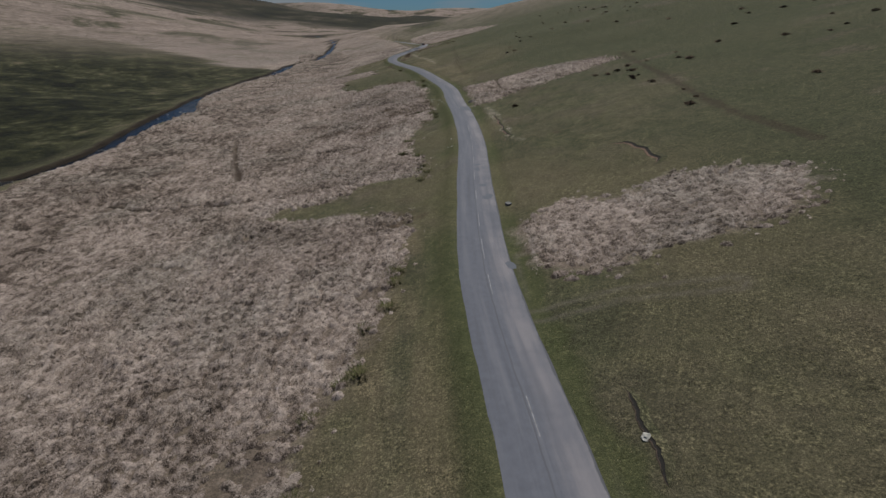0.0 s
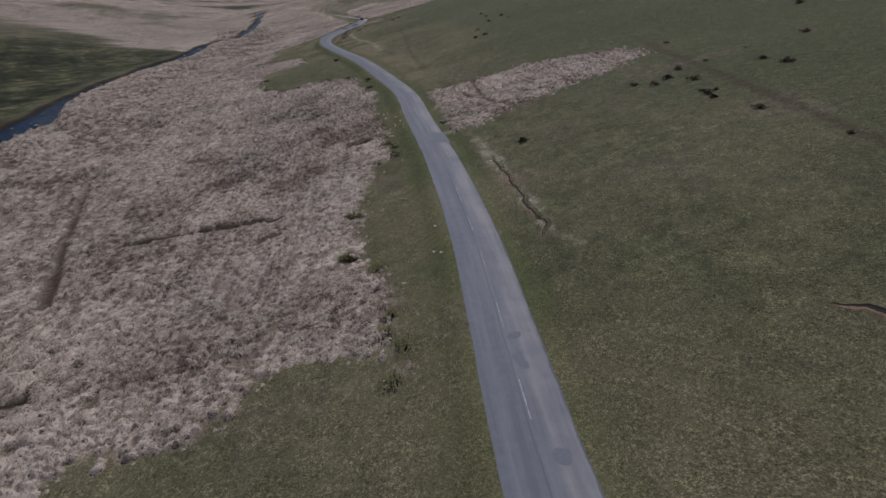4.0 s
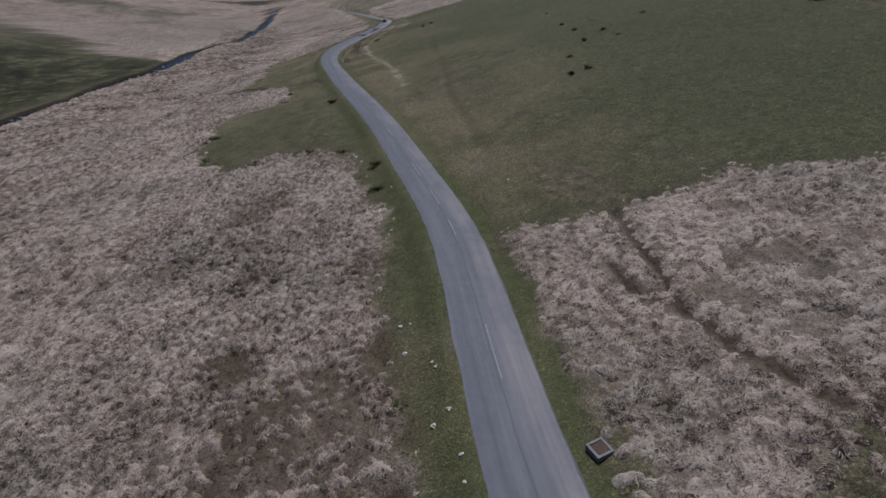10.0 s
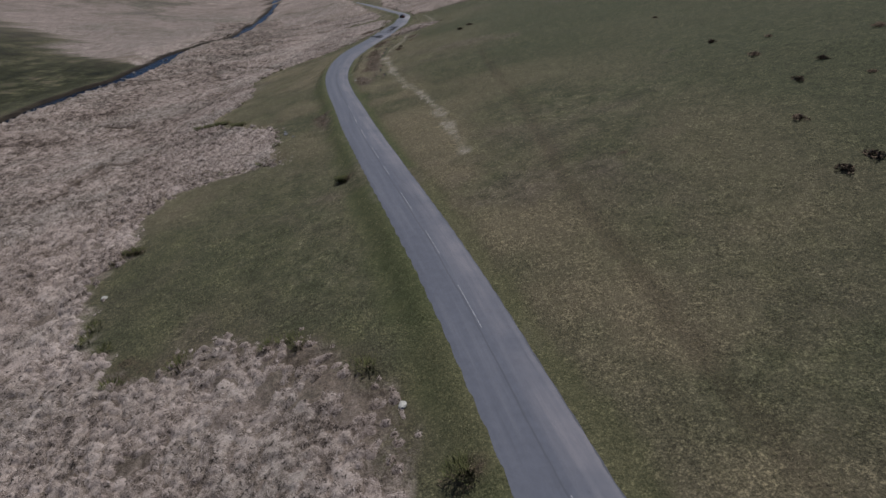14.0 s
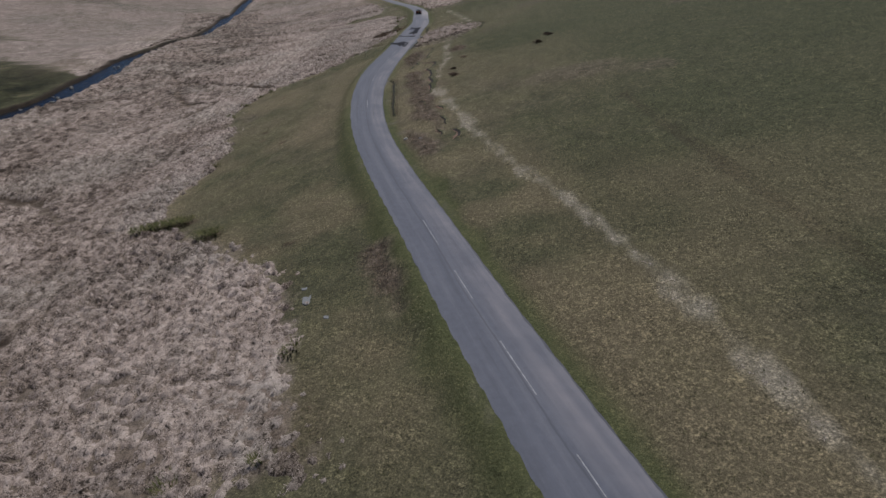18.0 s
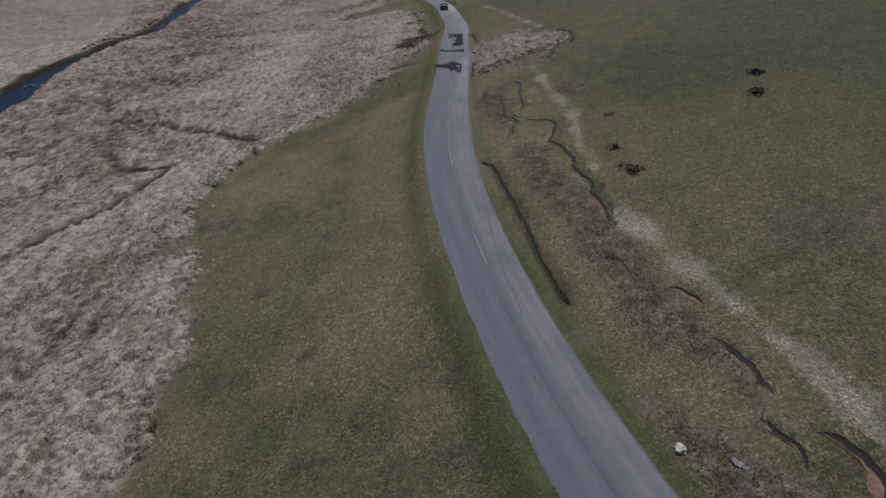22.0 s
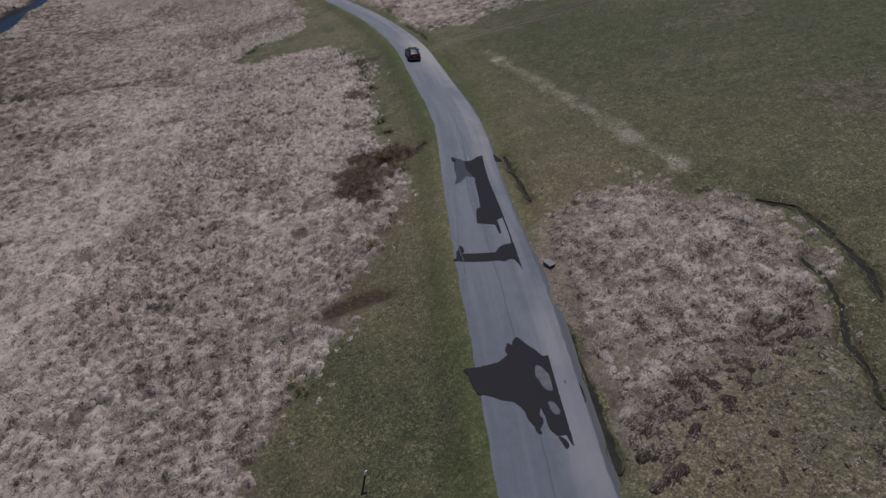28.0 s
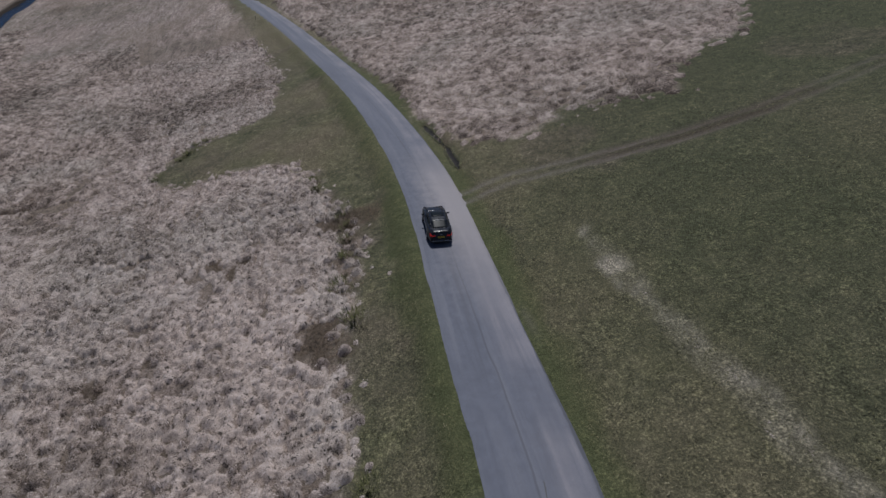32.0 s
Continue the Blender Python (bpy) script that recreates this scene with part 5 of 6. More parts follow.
tagged(moor_grass, "loose pale leaves trailing over the moor grass tussocks", "moor grass", kind="stuff")

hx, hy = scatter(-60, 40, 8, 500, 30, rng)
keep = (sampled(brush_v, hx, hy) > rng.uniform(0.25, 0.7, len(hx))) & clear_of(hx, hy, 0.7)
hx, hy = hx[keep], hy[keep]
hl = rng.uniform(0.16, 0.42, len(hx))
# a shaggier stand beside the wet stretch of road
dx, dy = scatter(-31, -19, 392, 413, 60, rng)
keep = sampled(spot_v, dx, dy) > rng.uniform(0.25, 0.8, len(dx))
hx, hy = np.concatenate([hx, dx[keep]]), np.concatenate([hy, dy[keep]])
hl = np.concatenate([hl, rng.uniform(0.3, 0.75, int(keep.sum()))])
# dark litter blades in the moor's gaps, standing in for the shade there
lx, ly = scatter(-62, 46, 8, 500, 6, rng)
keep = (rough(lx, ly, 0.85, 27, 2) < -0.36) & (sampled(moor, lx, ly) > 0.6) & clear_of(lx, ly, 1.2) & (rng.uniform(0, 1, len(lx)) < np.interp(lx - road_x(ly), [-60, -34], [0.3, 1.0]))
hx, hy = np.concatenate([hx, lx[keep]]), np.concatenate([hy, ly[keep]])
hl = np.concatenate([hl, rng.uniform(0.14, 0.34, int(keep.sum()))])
dead = sheet("bracken_and_shade", *blades(hx, hy, hl, rng.uniform(0.02, 0.06, len(hx)), hl * rng.uniform(0.3, 0.75, len(hx)), rng, 1.4, lift=0.04), HEATHER, False)
tagged(dead, "dark brown dead bracken and rush, with blades painting shade between tussocks", "bracken", kind="stuff")

fx_, fy_ = scatter(-50, 28, 8, 480, 17, rng)
keep = (sampled(moor, fx_, fy_) < 0.5) & clear_of(fx_, fy_, 0.25) & (rough(fx_, fy_, 2.0, 46, 3) > rng.uniform(-0.7, 0.5, len(fx_)))
keep &= rng.uniform(0, 1, len(fx_)) < np.interp(np.abs(fx_ - road_x(fy_)), [18, 34], [1, 0.3])
fx_, fy_ = fx_[keep], fy_[keep]
fl = rng.uniform(0.08, 0.26, len(fx_))
turf = sheet("turf_grass", *blades(fx_, fy_, fl, rng.uniform(0.02, 0.05, len(fx_)), fl * rng.uniform(0.2, 0.6, len(fx_)), rng, 1.5), TUFT, False)
tagged(turf, "short wiry tufts of rough olive and straw hill grass", "grass", kind="stuff")

# ---- scars, stones, shrubs and roadside pieces ----
def gz(x, y):
    return float(ground_z(np.array([float(x)]), np.array([float(y)]))[0])


def resampled(line, pitch):
    out = []
    for (ax, ay), (bx, by) in zip(line[:-1], line[1:]):
        m = max(1, int(math.hypot(bx - ax, by - ay) / pitch))
        out += [(ax + (bx - ax) * j / m, ay + (by - ay) * j / m) for j in range(m)]
    return out + [line[-1]]


def scar(line, width, lip, label, seed, name="erosion_scar", category="erosion scar", group="slips in the turf"):
    """A slip in the turf: black strip painted as undercut shade, red soil below it and a ragged turf lip above."""
    rr = random.Random(seed)
    pts = resampled(line, 0.28)
    n = len(pts)
    thing = new(name)
    thing.location = (pts[n // 2][0], pts[n // 2][1], gz(*pts[n // 2]))
    thin = 0.34 if lip < 0.12 else 0.72 if lip < 0.18 else 1.2
    rows = []
    for i, (x, y) in enumerate(pts):
        (ax, ay), (bx, by) = pts[max(i - 2, 0)], pts[min(i + 2, n - 1)]
        l = math.hypot(bx - ax, by - ay) or 1
        px, py = (by - ay) / l, -(bx - ax) / l
        if px < 0:
            px, py = -px, -py
        s = i / (n - 1)
        fade = min(1, 5 * s, 5 * (1 - s)) * max(0.2 if line is SCAR_B else 0.0, 0.3 + 1.5 * float(rough(x, y, 2.6, seed, 2)))
        j = rr.uniform(-0.05, 0.05) + 0.4 * float(rough(x, y, 1.9, seed + 5, 2))
        rows.append((x + px * j, y + py * j, px, py, max(0.04, min(fade, 1.1)), min(1.0, 6 * s, 6 * (1 - s))))

    def strip(name, offsets, mat, text):
        bm, last = bmesh.new(), None
        for x, y, px, py, f, e in rows:
            ring = []
            for across, up, fixed in offsets:
                q = across * ((0.15 + 0.85 * e) * thin if fixed else f)
                X, Y = x + px * q + rr.uniform(-0.02, 0.02), y + py * q + rr.uniform(-0.02, 0.02)
                ring.append(bm.verts.new((X - thing.location.x, Y - thing.location.y, gz(X, Y) - thing.location.z + 0.02 + up * e * max(f, 0.55))))
            if last:
                for a in range(len(ring) - 1):
                    bm.faces.new((last[a], ring[a], ring[a + 1], last[a + 1]))
            last = ring
        return part(name, bm, mat, thing, text)

    strip("soil_slope", [(-width, 0.0, False), (-width * 0.5, 0.06, False), (0.05, 0.10, True)], SOIL if width > 0.32 else DULLSOIL, "bare reddish subsoil" if width > 0.32 else "crumbled brown soil")
    # black strip along the cut, its shade put into the colour
    strip("cut_shade", [(0.02, 0.09, True), (0.12, 0.07, True), (0.24, lip * 0.5, True), (0.34, lip, True)], PEAT_SHADE, "black strip painted as shade under the turf lip")
    strip("turf_lip", [(0.32, lip * 1.03, True), (0.45, lip * 0.95, True), (0.8, lip * 0.4, True), (1.15, -0.08, True)], GROUND, "ragged turf edge")
    return tagged(thing, label, category, group)


for k, (line, w, lip) in enumerate(((SCAR_A, 0.34, 0.16), (SCAR_B, 0.8, 0.30), (SCAR_D, 0.2, 0.15), (SCAR_E, 0.4, 0.17), (SCAR_F, 0.2, 0.15), (SCAR_G, 0.2, 0.14), (SCAR_H, 0.36, 0.17), (SCAR_K, 0.2, 0.15), (SCAR_L, 0.7, 0.2), (SCAR_I, 0.42, 0.2)) + tuple((c, 0.1, 0.10) for c in CRACKS)):
    scar(line, w, lip, "dark crack in the hill turf baring red-brown soil" if w > 0.32 else "thin dark crack in the rough hill turf", 200 + k)


def ditch(line, width, seed):
    """A narrow cut drain: wet black floor between ragged turf lips."""
    rr = random.Random(seed)
    pts = resampled(line, 0.3)
    n = len(pts)
    thing = new("drain_ditch")
    ox, oy = pts[n // 2]
    oz = gz(ox, oy)
    thing.location = (ox, oy, oz)
    rows = []
    for i, (x, y) in enumerate(pts):
        (ax, ay), (bx, by) = pts[max(i - 1, 0)], pts[min(i + 1, n - 1)]
        l = math.hypot(bx - ax, by - ay) or 1
        end = min(1.0, 0.25 + i / 4, 0.25 + (n - 1 - i) / 4)
        rows.append((x, y, -(by - ay) / l, (bx - ax) / l, width * end * max(0.3, 0.8 + 1.0 * float(rough(x, y, 1.7, seed, 2))), rr.uniform(-0.06, 0.06)))
    # peat floor strip laid on the turf; its black also holds trench shade
    for name, prof, mat, text in (("ditch_floor", ((-1.0, 0.05), (0.0, 0.035), (1.0, 0.05)), PEAT_SHADE, "wet black peat floor"),
                                  ("turf_lip", ((0.9, 0.06), (1.15, 0.13), (1.8, 0.08), (2.6, -0.06)), GROUND, "ragged turf edge"),
                                  ("turf_lip", ((-2.6, -0.06), (-1.8, 0.07), (-1.15, 0.12), (-0.9, 0.06)), GROUND, "ragged turf edge")):
        bm, last = bmesh.new(), None
        for x, y, px, py, w, j in rows:
            ring = []
            for across, up in prof:
                X, Y = x + px * (across * w + j), y + py * (across * w + j)
                ring.append(bm.verts.new((X - ox, Y - oy, gz(X, Y) - oz + up + rr.uniform(-0.015, 0.015))))
            if last:
                for a in range(len(ring) - 1):
                    bm.faces.new((last[a], last[a + 1], ring[a + 1], ring[a]))
            last = ring
        part(name, bm, mat, thing, text)
    return tagged(thing, "narrow dark drainage ditch cut in the turf", "ditch", "hillside ditches")


for k, (line, w) in enumerate(((DITCH_A, 0.13), (DITCH_B, 0.22), (DITCH_C, 0.2), (DITCH_D, 0.16), (CUT_R, 0.15), (CUT_R2, 0.15))):
    ditch(line, w, 260 + k)


def rock_mesh(seed, r):
    bm = bmesh.new()
    bmesh.ops.create_icosphere(bm, subdivisions=2, radius=r)
    for v in bm.verts:
        d = 0.72 + 0.5 * noise.noise(v.co * (1.3 / r) + Vector((seed * 7.1, 0, 0)))
        v.co = Vector((v.co.x * d * 1.2, v.co.y * d, v.co.z * d * 0.62))
    return bm


for k, (x, y) in enumerate(STONE):
    rr = random.Random(k)
    big = 0.34 if k in (12, 14, 15, 20) else rr.uniform(0.13, 0.24)
    pos = pose(x, y, gz(x, y) + big * 0.12, rr.uniform(-9, 9), rr.uniform(-9, 9), rr.uniform(0, 360))
    ob = part("stone", rock_mesh(k, big), STONE_M, None, "", False)
    ob.matrix_world = pos
    tagged(ob, "pale weathered stone lying in the verge grass" if abs(x - float(road_x(y))) < 6 else "pale weathered stone lying in rough grass", "stone", "loose stones")

WETROCK = plain("dark river stone", (0.11, 0.105, 0.10), 0.6, 0, 0.4, 3.0, 0.4)
for k in range(34):
    rr = random.Random(900 + k)
    y = rr.choice([338, 352, 300, 205, 212, 160, 384, 392, 420]) + rr.uniform(-9, 9)
    x = float(river_line(y)) + rr.uniform(-1, 1) * float(river_half(y))
    ob = part("river_stone", rock_mesh(k + 50, rr.uniform(0.35, 0.8)), WETROCK, None)
    ob.matrix_world = pose(x, y, float(land(river_line(y), y)) - 0.72, 0, 0, rr.uniform(0, 360))
    tagged(ob, "dark wet boulder breaking the river surface", "stone", "boulders in the river")


def shrub(seed, r):
    """A low heather or gorse bush: woody stems and a ragged crown of small sprays."""
    rr = random.Random(seed)
    base = new("heather_bush")
    bm = bmesh.new()
    for _ in range(9):
        a, b = rr.uniform(0, 6.28), rr.uniform(0.3, 0.9)
        tip = Vector((math.cos(a) * b * r * 0.8, math.sin(a) * b * r * 0.8, r * rr.uniform(0.25, 0.5)))
        side = Vector((-tip.y, tip.x, 0)).normalized() * 0.025
        v = [bm.verts.new(p) for p in (side, -side, Vector((0, 0, 0.05)), tip)]
        for f in ((0, 1, 3), (1, 2, 3), (2, 0, 3)):
            bm.faces.new([v[q] for q in f])
    part("stems", bm, PEAT_SHADE, base, "dark woody stems")
    bm = bmesh.new()
    for _ in range(230):
        a, b, e = rr.uniform(0, 6.28), rr.random() ** 0.6, rr.random()
        lump = 1 + 0.35 * math.sin(3 * a + seed) + 0.2 * math.sin(5 * a)
        c = Vector((math.cos(a) * b * r * lump, math.sin(a) * b * r * lump * 0.8, 0.06 + e * r * 0.62 * (1 - b * b * 0.75)))
        d = Vector((rr.gauss(0, 1), rr.gauss(0, 1), rr.gauss(0.6, 0.6))).normalized() * rr.uniform(0.14, 0.26) * r
        s = d.orthogonal().normalized() * rr.uniform(0.05, 0.10) * r
        v = [bm.verts.new(p) for p in (c - s, c + s, c + d + s * 0.4, c + d * 1.1 - s * 0.4)]
        bm.faces.new(v)
    part("foliage", bm, HEATHER, base)
    return tagged(base, "low dark brown heather bush on the grazed hillside", "bush", "heather bushes")


kinds = [shrub(k, 1.0) for k in range(3)]
for k, (x, y) in enumerate(BUSH):
    rr = random.Random(k + 300)
    s = 0.95 if k == 0 else rr.uniform(0.45, 0.95)
    m = pose(x, y, gz(x, y) - 0.04, 0, 0, rr.uniform(0, 360))
    b = kinds[k] if k < 3 else copy_thing(kinds[k % 3], m)
    b.matrix_world = m @ Matrix.Diagonal((s, s, s, 1))


for k in range(70):
    rr = random.Random(k + 700)
    x, y = rr.uniform(48, 150), rr.uniform(70, 430)
    s = rr.uniform(0.5, 1.0)
    copy_thing(kinds[k % 3], pose(0, 0, 0)).matrix_world = pose(x, y, gz(x, y) - 0.05, 0, 0, rr.uniform(0, 360)) @ Matrix.Diagonal((s, s, s, 1))


RUSH_M = tussock_material("green rush", [(0.25, (0.042, 0.048, 0.020)), (0.55, (0.100, 0.104, 0.045)), (0.9, (0.20, 0.175, 0.09))])


def rush_clump(seed, r, dense=170):
    rr = random.Random(seed)
    bm = bmesh.new()
    for _ in range(int(dense * r)):
        a, b = rr.uniform(0, 6.28), rr.random() ** 0.7 * r
        p = Vector((math.cos(a) * b * 1.5, math.sin(a) * b, 0))
        d = Vector((math.cos(a) * 0.25 + rr.gauss(0, 0.15), math.sin(a) * 0.25 + rr.gauss(0, 0.15), rr.uniform(0.25, 0.55)))
        s = Vector((-d.y, d.x, 0)).normalized() * 0.035
        bm.faces.new([bm.verts.new(q) for q in (p - s, p + s, p + d)])
    return bm


for k, (x, y) in enumerate(RUSH):
    ob = part("rush_clump", rush_clump(k, 1.6 if k < 4 else 0.8, 420), RUSH_M)
    ob.location = (x, y, gz(x, y) - 0.03)
    tagged(ob, "dark green clump of rushes at the moor's edge", "rushes", "rush clumps")


edge_pts = resampled(MOOR_EDGE_NEAR + MOOR_EDGE_FAR, 2.2)
rr = random.Random(77)
clumps = [rush_clump(40 + k, 0.55 + 0.12 * k) for k in range(4)]
clump_meshes = []
for bm in clumps:
    me = bpy.data.meshes.new("rush_clump")
    bm.to_mesh(me)
    bm.free()
    me.materials.append(RUSH_M)
    clump_meshes.append(me)
for x, y in edge_pts:
    if 12 < y < 480 and float(rough(x, y, 14, 88, 2)) + rr.uniform(-0.5, 0.5) > 0.28 and abs(x - float(road_x(y))) < 32:
        x, y = x + rr.uniform(-0.6, 1.3), y + rr.uniform(-1, 1)
        ob = new("rush_clump", clump_meshes[rr.randrange(4)])
        ob.matrix_world = pose(x, y, gz(x, y) - 0.03, 0, 0, rr.uniform(0, 360))
        tagged(ob, "dark green clump of rushes at the moor's edge", "rushes", "rush clumps")


def box(bm, sx, sy, sz, at=(0, 0, 0), bevel=0.0):
    g = bmesh.ops.create_cube(bm, size=1)["verts"]
    bmesh.ops.scale(bm, vec=(sx, sy, sz), verts=g)
    bmesh.ops.translate(bm, vec=at, verts=g)
    if bevel:
        edges = list({e for v in g for e in v.link_edges})
        bmesh.ops.bevel(bm, geom=edges, offset=bevel, segments=2, affect="EDGES", profile=0.5)
    return bm


def culvert(x, y, turn):
    """A concrete slab on a short headwall over a roadside drain."""
    t = new("culvert_cover")
    part("slab", box(bmesh.new(), 0.78, 1.05, 0.12, (0, 0, 0.30), 0.02), CONCRETE, t, "weathered grey concrete slab")
    part("side_wall", box(bmesh.new(), 0.12, 0.95, 0.42, (-0.30, 0, 0.03), 0.015), CONCRETE, t)
    part("side_wall", box(bmesh.new(), 0.12, 0.95, 0.42, (0.30, 0, 0.03), 0.015), CONCRETE, t)
    # solid black block in place of the shade inside the drain
    part("drain_mouth_shade", box(bmesh.new(), 0.48, 0.9, 0.30, (0, 0, 0.06)), PEAT_SHADE, t, "black block standing in for the shaded drain opening")
    t.matrix_world = pose(x, y, gz(x, y) + 0.02, 3, -6, turn) @ Matrix.Scale(0.7, 4)
    tagged(t, "grey concrete culvert cover beside the road ditch", "culvert", "roadside drains")


culvert(*SLAB[0], 25)
culvert(*SLAB[1], 18)
pit = new("catchpit")
for sx, sy, px, py in ((1.0, 0.14, 0, -0.46), (1.0, 0.14, 0, 0.46), (0.14, 0.78, -0.43, 0), (0.14, 0.78, 0.43, 0)):
    part("kerb_frame", box(bmesh.new(), sx, sy, 0.36, (px, py, 0.06), 0.015), CONCRETE, pit)
part("pit_floor", box(bmesh.new(), 0.74, 0.8, 0.05, (0, 0, 0.0)), PEAT_SHADE, pit)
for k in range(9):
    part("grating_bar", box(bmesh.new(), 0.055, 0.8, 0.04, (-0.32 + 0.08 * k, 0, 0.17)), RUST, pit)
pit.matrix_world = pose(SLAB[2][0], SLAB[2][1], gz(*SLAB[2]) + 0.02, 0, -8, 20)
tagged(pit, "square concrete catchpit with a rusted iron grating", "drain", "roadside drains")

POST_M = plain("black plastic post", (0.02, 0.02, 0.022), 0.5)
WHITE = plain("white reflective cap", (0.80, 0.82, 0.82), 0.4, 0, 0.05)
for k, (x, y, lean) in enumerate(((-30.6, 372.1, 24), (POST[1][0], POST[1][1], 6))):
    t = new("marker_post")
    part("shaft", box(bmesh.new(), 0.10, 0.06, 1.05, (0, 0, 0.50), 0.012), POST_M, t)
    part("cap", box(bmesh.new(), 0.105, 0.065, 0.22, (0, 0, 1.13), 0.012), WHITE, t, "white reflective cap")
    t.matrix_world = pose(x, y, gz(x, y) - 0.02, -10, lean, 30)
    tagged(t, "leaning black verge marker post with a white cap", "post", "verge markers")

GREYWOOD = plain("grey weathered timber", (0.30, 0.29, 0.27), 0.85, 0, 0.25, 8, 0.3)
t = new("water_gate")
wy = 121.0
wx_ = float(river_line(wy))
for px in (-1.5, 1.5):
    part("gate_post", box(bmesh.new(), 0.14, 0.14, 1.7, (px, 0, 0.5), 0.01), GREYWOOD, t)
for k in range(5):
    part("gate_rail", box(bmesh.new(), 3.0, 0.05, 0.10, (0, 0, 0.1 + 0.26 * k), 0.006), GREYWOOD, t)
for px in (-0.75, 0, 0.75):
    part("gate_upright", box(bmesh.new(), 0.08, 0.05, 1.2, (px, 0.06, 0.6), 0.006), GREYWOOD, t)
t.matrix_world = pose(wx_ + 1.5, wy, float(land(river_line(wy), wy)) - 0.7, 0, 0, 15)
tagged(t, "grey timber water gate standing across the river", "gate")

# ---- marks and patches on the road ----
tops = np.interp(np.arange(-5, 47), [-5, 0, 1, 22, 23, 32, 34, 46], [18, 59.8, 68.3, 255.2, 264.1, 347.2, 366.3, 474])
rs = random.Random(12)
for y1 in tops:
    if rs.random() < (0.55 if 278 < y1 < 350 or y1 > 402 else 0.14) or 372 < y1 < 402 or 415 < y1 < 440:
        continue
    y0 = y1 - rs.uniform(3.0, 5.8)
    a, w = [], 0.032
    for y in np.linspace(y0, y1, 8):
        a.append((float(road_x(y)) + 0.02, float(y)))
    outline = [(x - w, y) for x, y in a] + [(x + w, y) for x, y in reversed(a)]
    on_road("centre_dash", outline, PAINT, 0.005)


def seam(outline, width=0.035):
    ring = list(outline) + [outline[0]]
    for (ax, ay), (bx, by) in zip(ring[:-1], ring[1:]):
        l = math.hypot(bx - ax, by - ay)
        nx, ny = -(by - ay) / l * width, (bx - ax) / l * width
        on_road("patch_seam", [(ax - nx, ay - ny), (bx - nx, by - ny), (bx + nx, by + ny), (ax + nx, ay + ny)], SEAM, 0.011, "dark bitumen joint", 0.03)


on_road("asphalt_patch", PATCH, NEWPATCH, 0.007, "darker rectangular repair patch")
seam(PATCH)
seam(PATCH2, 0.013)
on_road("wet_patch", WET1, WET, 0.009, "dark wet stain running across the road", 0.12)
on_road("wet_patch", WET2, WET, 0.009, "dark wet stain along the wheel track", 0.05)
on_road("damp_patch", [(-18.1, 402.3), (-17.3, 401.3), (-17.5, 399.5), (-17.3, 397.8), (-18, 398.2), (-18.8, 397.3), (-19.4, 396.9), (-18.9, 398.3), (-18.7, 399.7)], DAMP, 0.008, "half-dried damp stain", 0.08)
on_road("wet_patch", WET3, WET, 0.009, "dark wet stain crossing the road", 0.05)
for k, (x, y) in enumerate(((-19.1, 373.1), (-19.5, 372), (-20.3, 371), (-21.9, 372.1), (-19, 374.6), (-21.5, 377.3), (-23.3, 374.8), (-21.1, 370.8), (-21.5, 387.4), (-18.3, 401.8))):
    rr = random.Random(k + 80)
    a, b = rr.uniform(0.15, 0.32), rr.uniform(0.3, 0.7)
    on_road("wet_spot", [(x + a * math.cos(q * 0.5236), y + b * math.sin(q * 0.5236)) for q in range(12)], WET, 0.0085, "small wet splash", 0.3)
# lighter spots put the sky reflected in standing water into colour
for x, y, a, b in ((-20.4, 374.7, 0.32, 0.95), (-20.8, 372.9, 0.22, 0.35), (-19.1, 373.0, 0.12, 0.3), (-19.3, 374.2, 0.1, 0.2)):
    on_road("dry_sheen_spot", [(x + a * math.cos(q * 0.5236), y + b * math.sin(q * 0.5236)) for q in range(12)], DRY_SHEEN, 0.013, "lighter half-dry asphalt with sky sheen in its colour", 0.3)
for k, (x, y) in enumerate(BLOTCH[:6]):
    rr = random.Random(k + 40)
    a, b = rr.uniform(0.3, 0.7), rr.uniform(0.4, 1.2)
    on_road("tar_patch", [(x + a * math.cos(q * 0.5236), y + b * math.sin(q * 0.5236)) for q in range(12)], NEWPATCH, 0.008, "small dark tar patch", 0.45)

PUDDLE, _t, _b = material("puddle water", 0.08)
_b.inputs["Base Color"].default_value = (0.19, 0.195, 0.20, 1)
bumped(_t, _b, noise_tex(_t, 5.0, 3, object_coords(_t)), 0.2, 0.02)
for k, (x, y, a, b) in enumerate(((-29.9, 265.4, 0.5, 0.8), (-30.4, 267.0, 0.25, 0.3), (-28.2, 262.3, 0.25, 0.3), (-19.9, 296.5, 0.25, 0.35))):
    bm = bmesh.new()
    top = gz(x, y) + 0.03
    ring = []
    for q in range(48):
        e = q * math.tau / 48
        w = 0.75 + 0.35 * math.sin(2 * e + k) + 0.55 * float(rough(x + a * math.cos(e), y + b * math.sin(e), 0.5, 65, 3))
        ring.append(bm.verts.new((x + a * w * math.cos(e), y + b * w * math.sin(e), top)))
    f = bm.faces.new(ring)
    bmesh.ops.extrude_face_region(bm, geom=[f])
    for v in ring:
        v.co.z -= 0.3
    tagged(part("puddle", bm, PUDDLE), "shallow grey puddle lying in boggy verge grass", "puddle", "verge puddles")

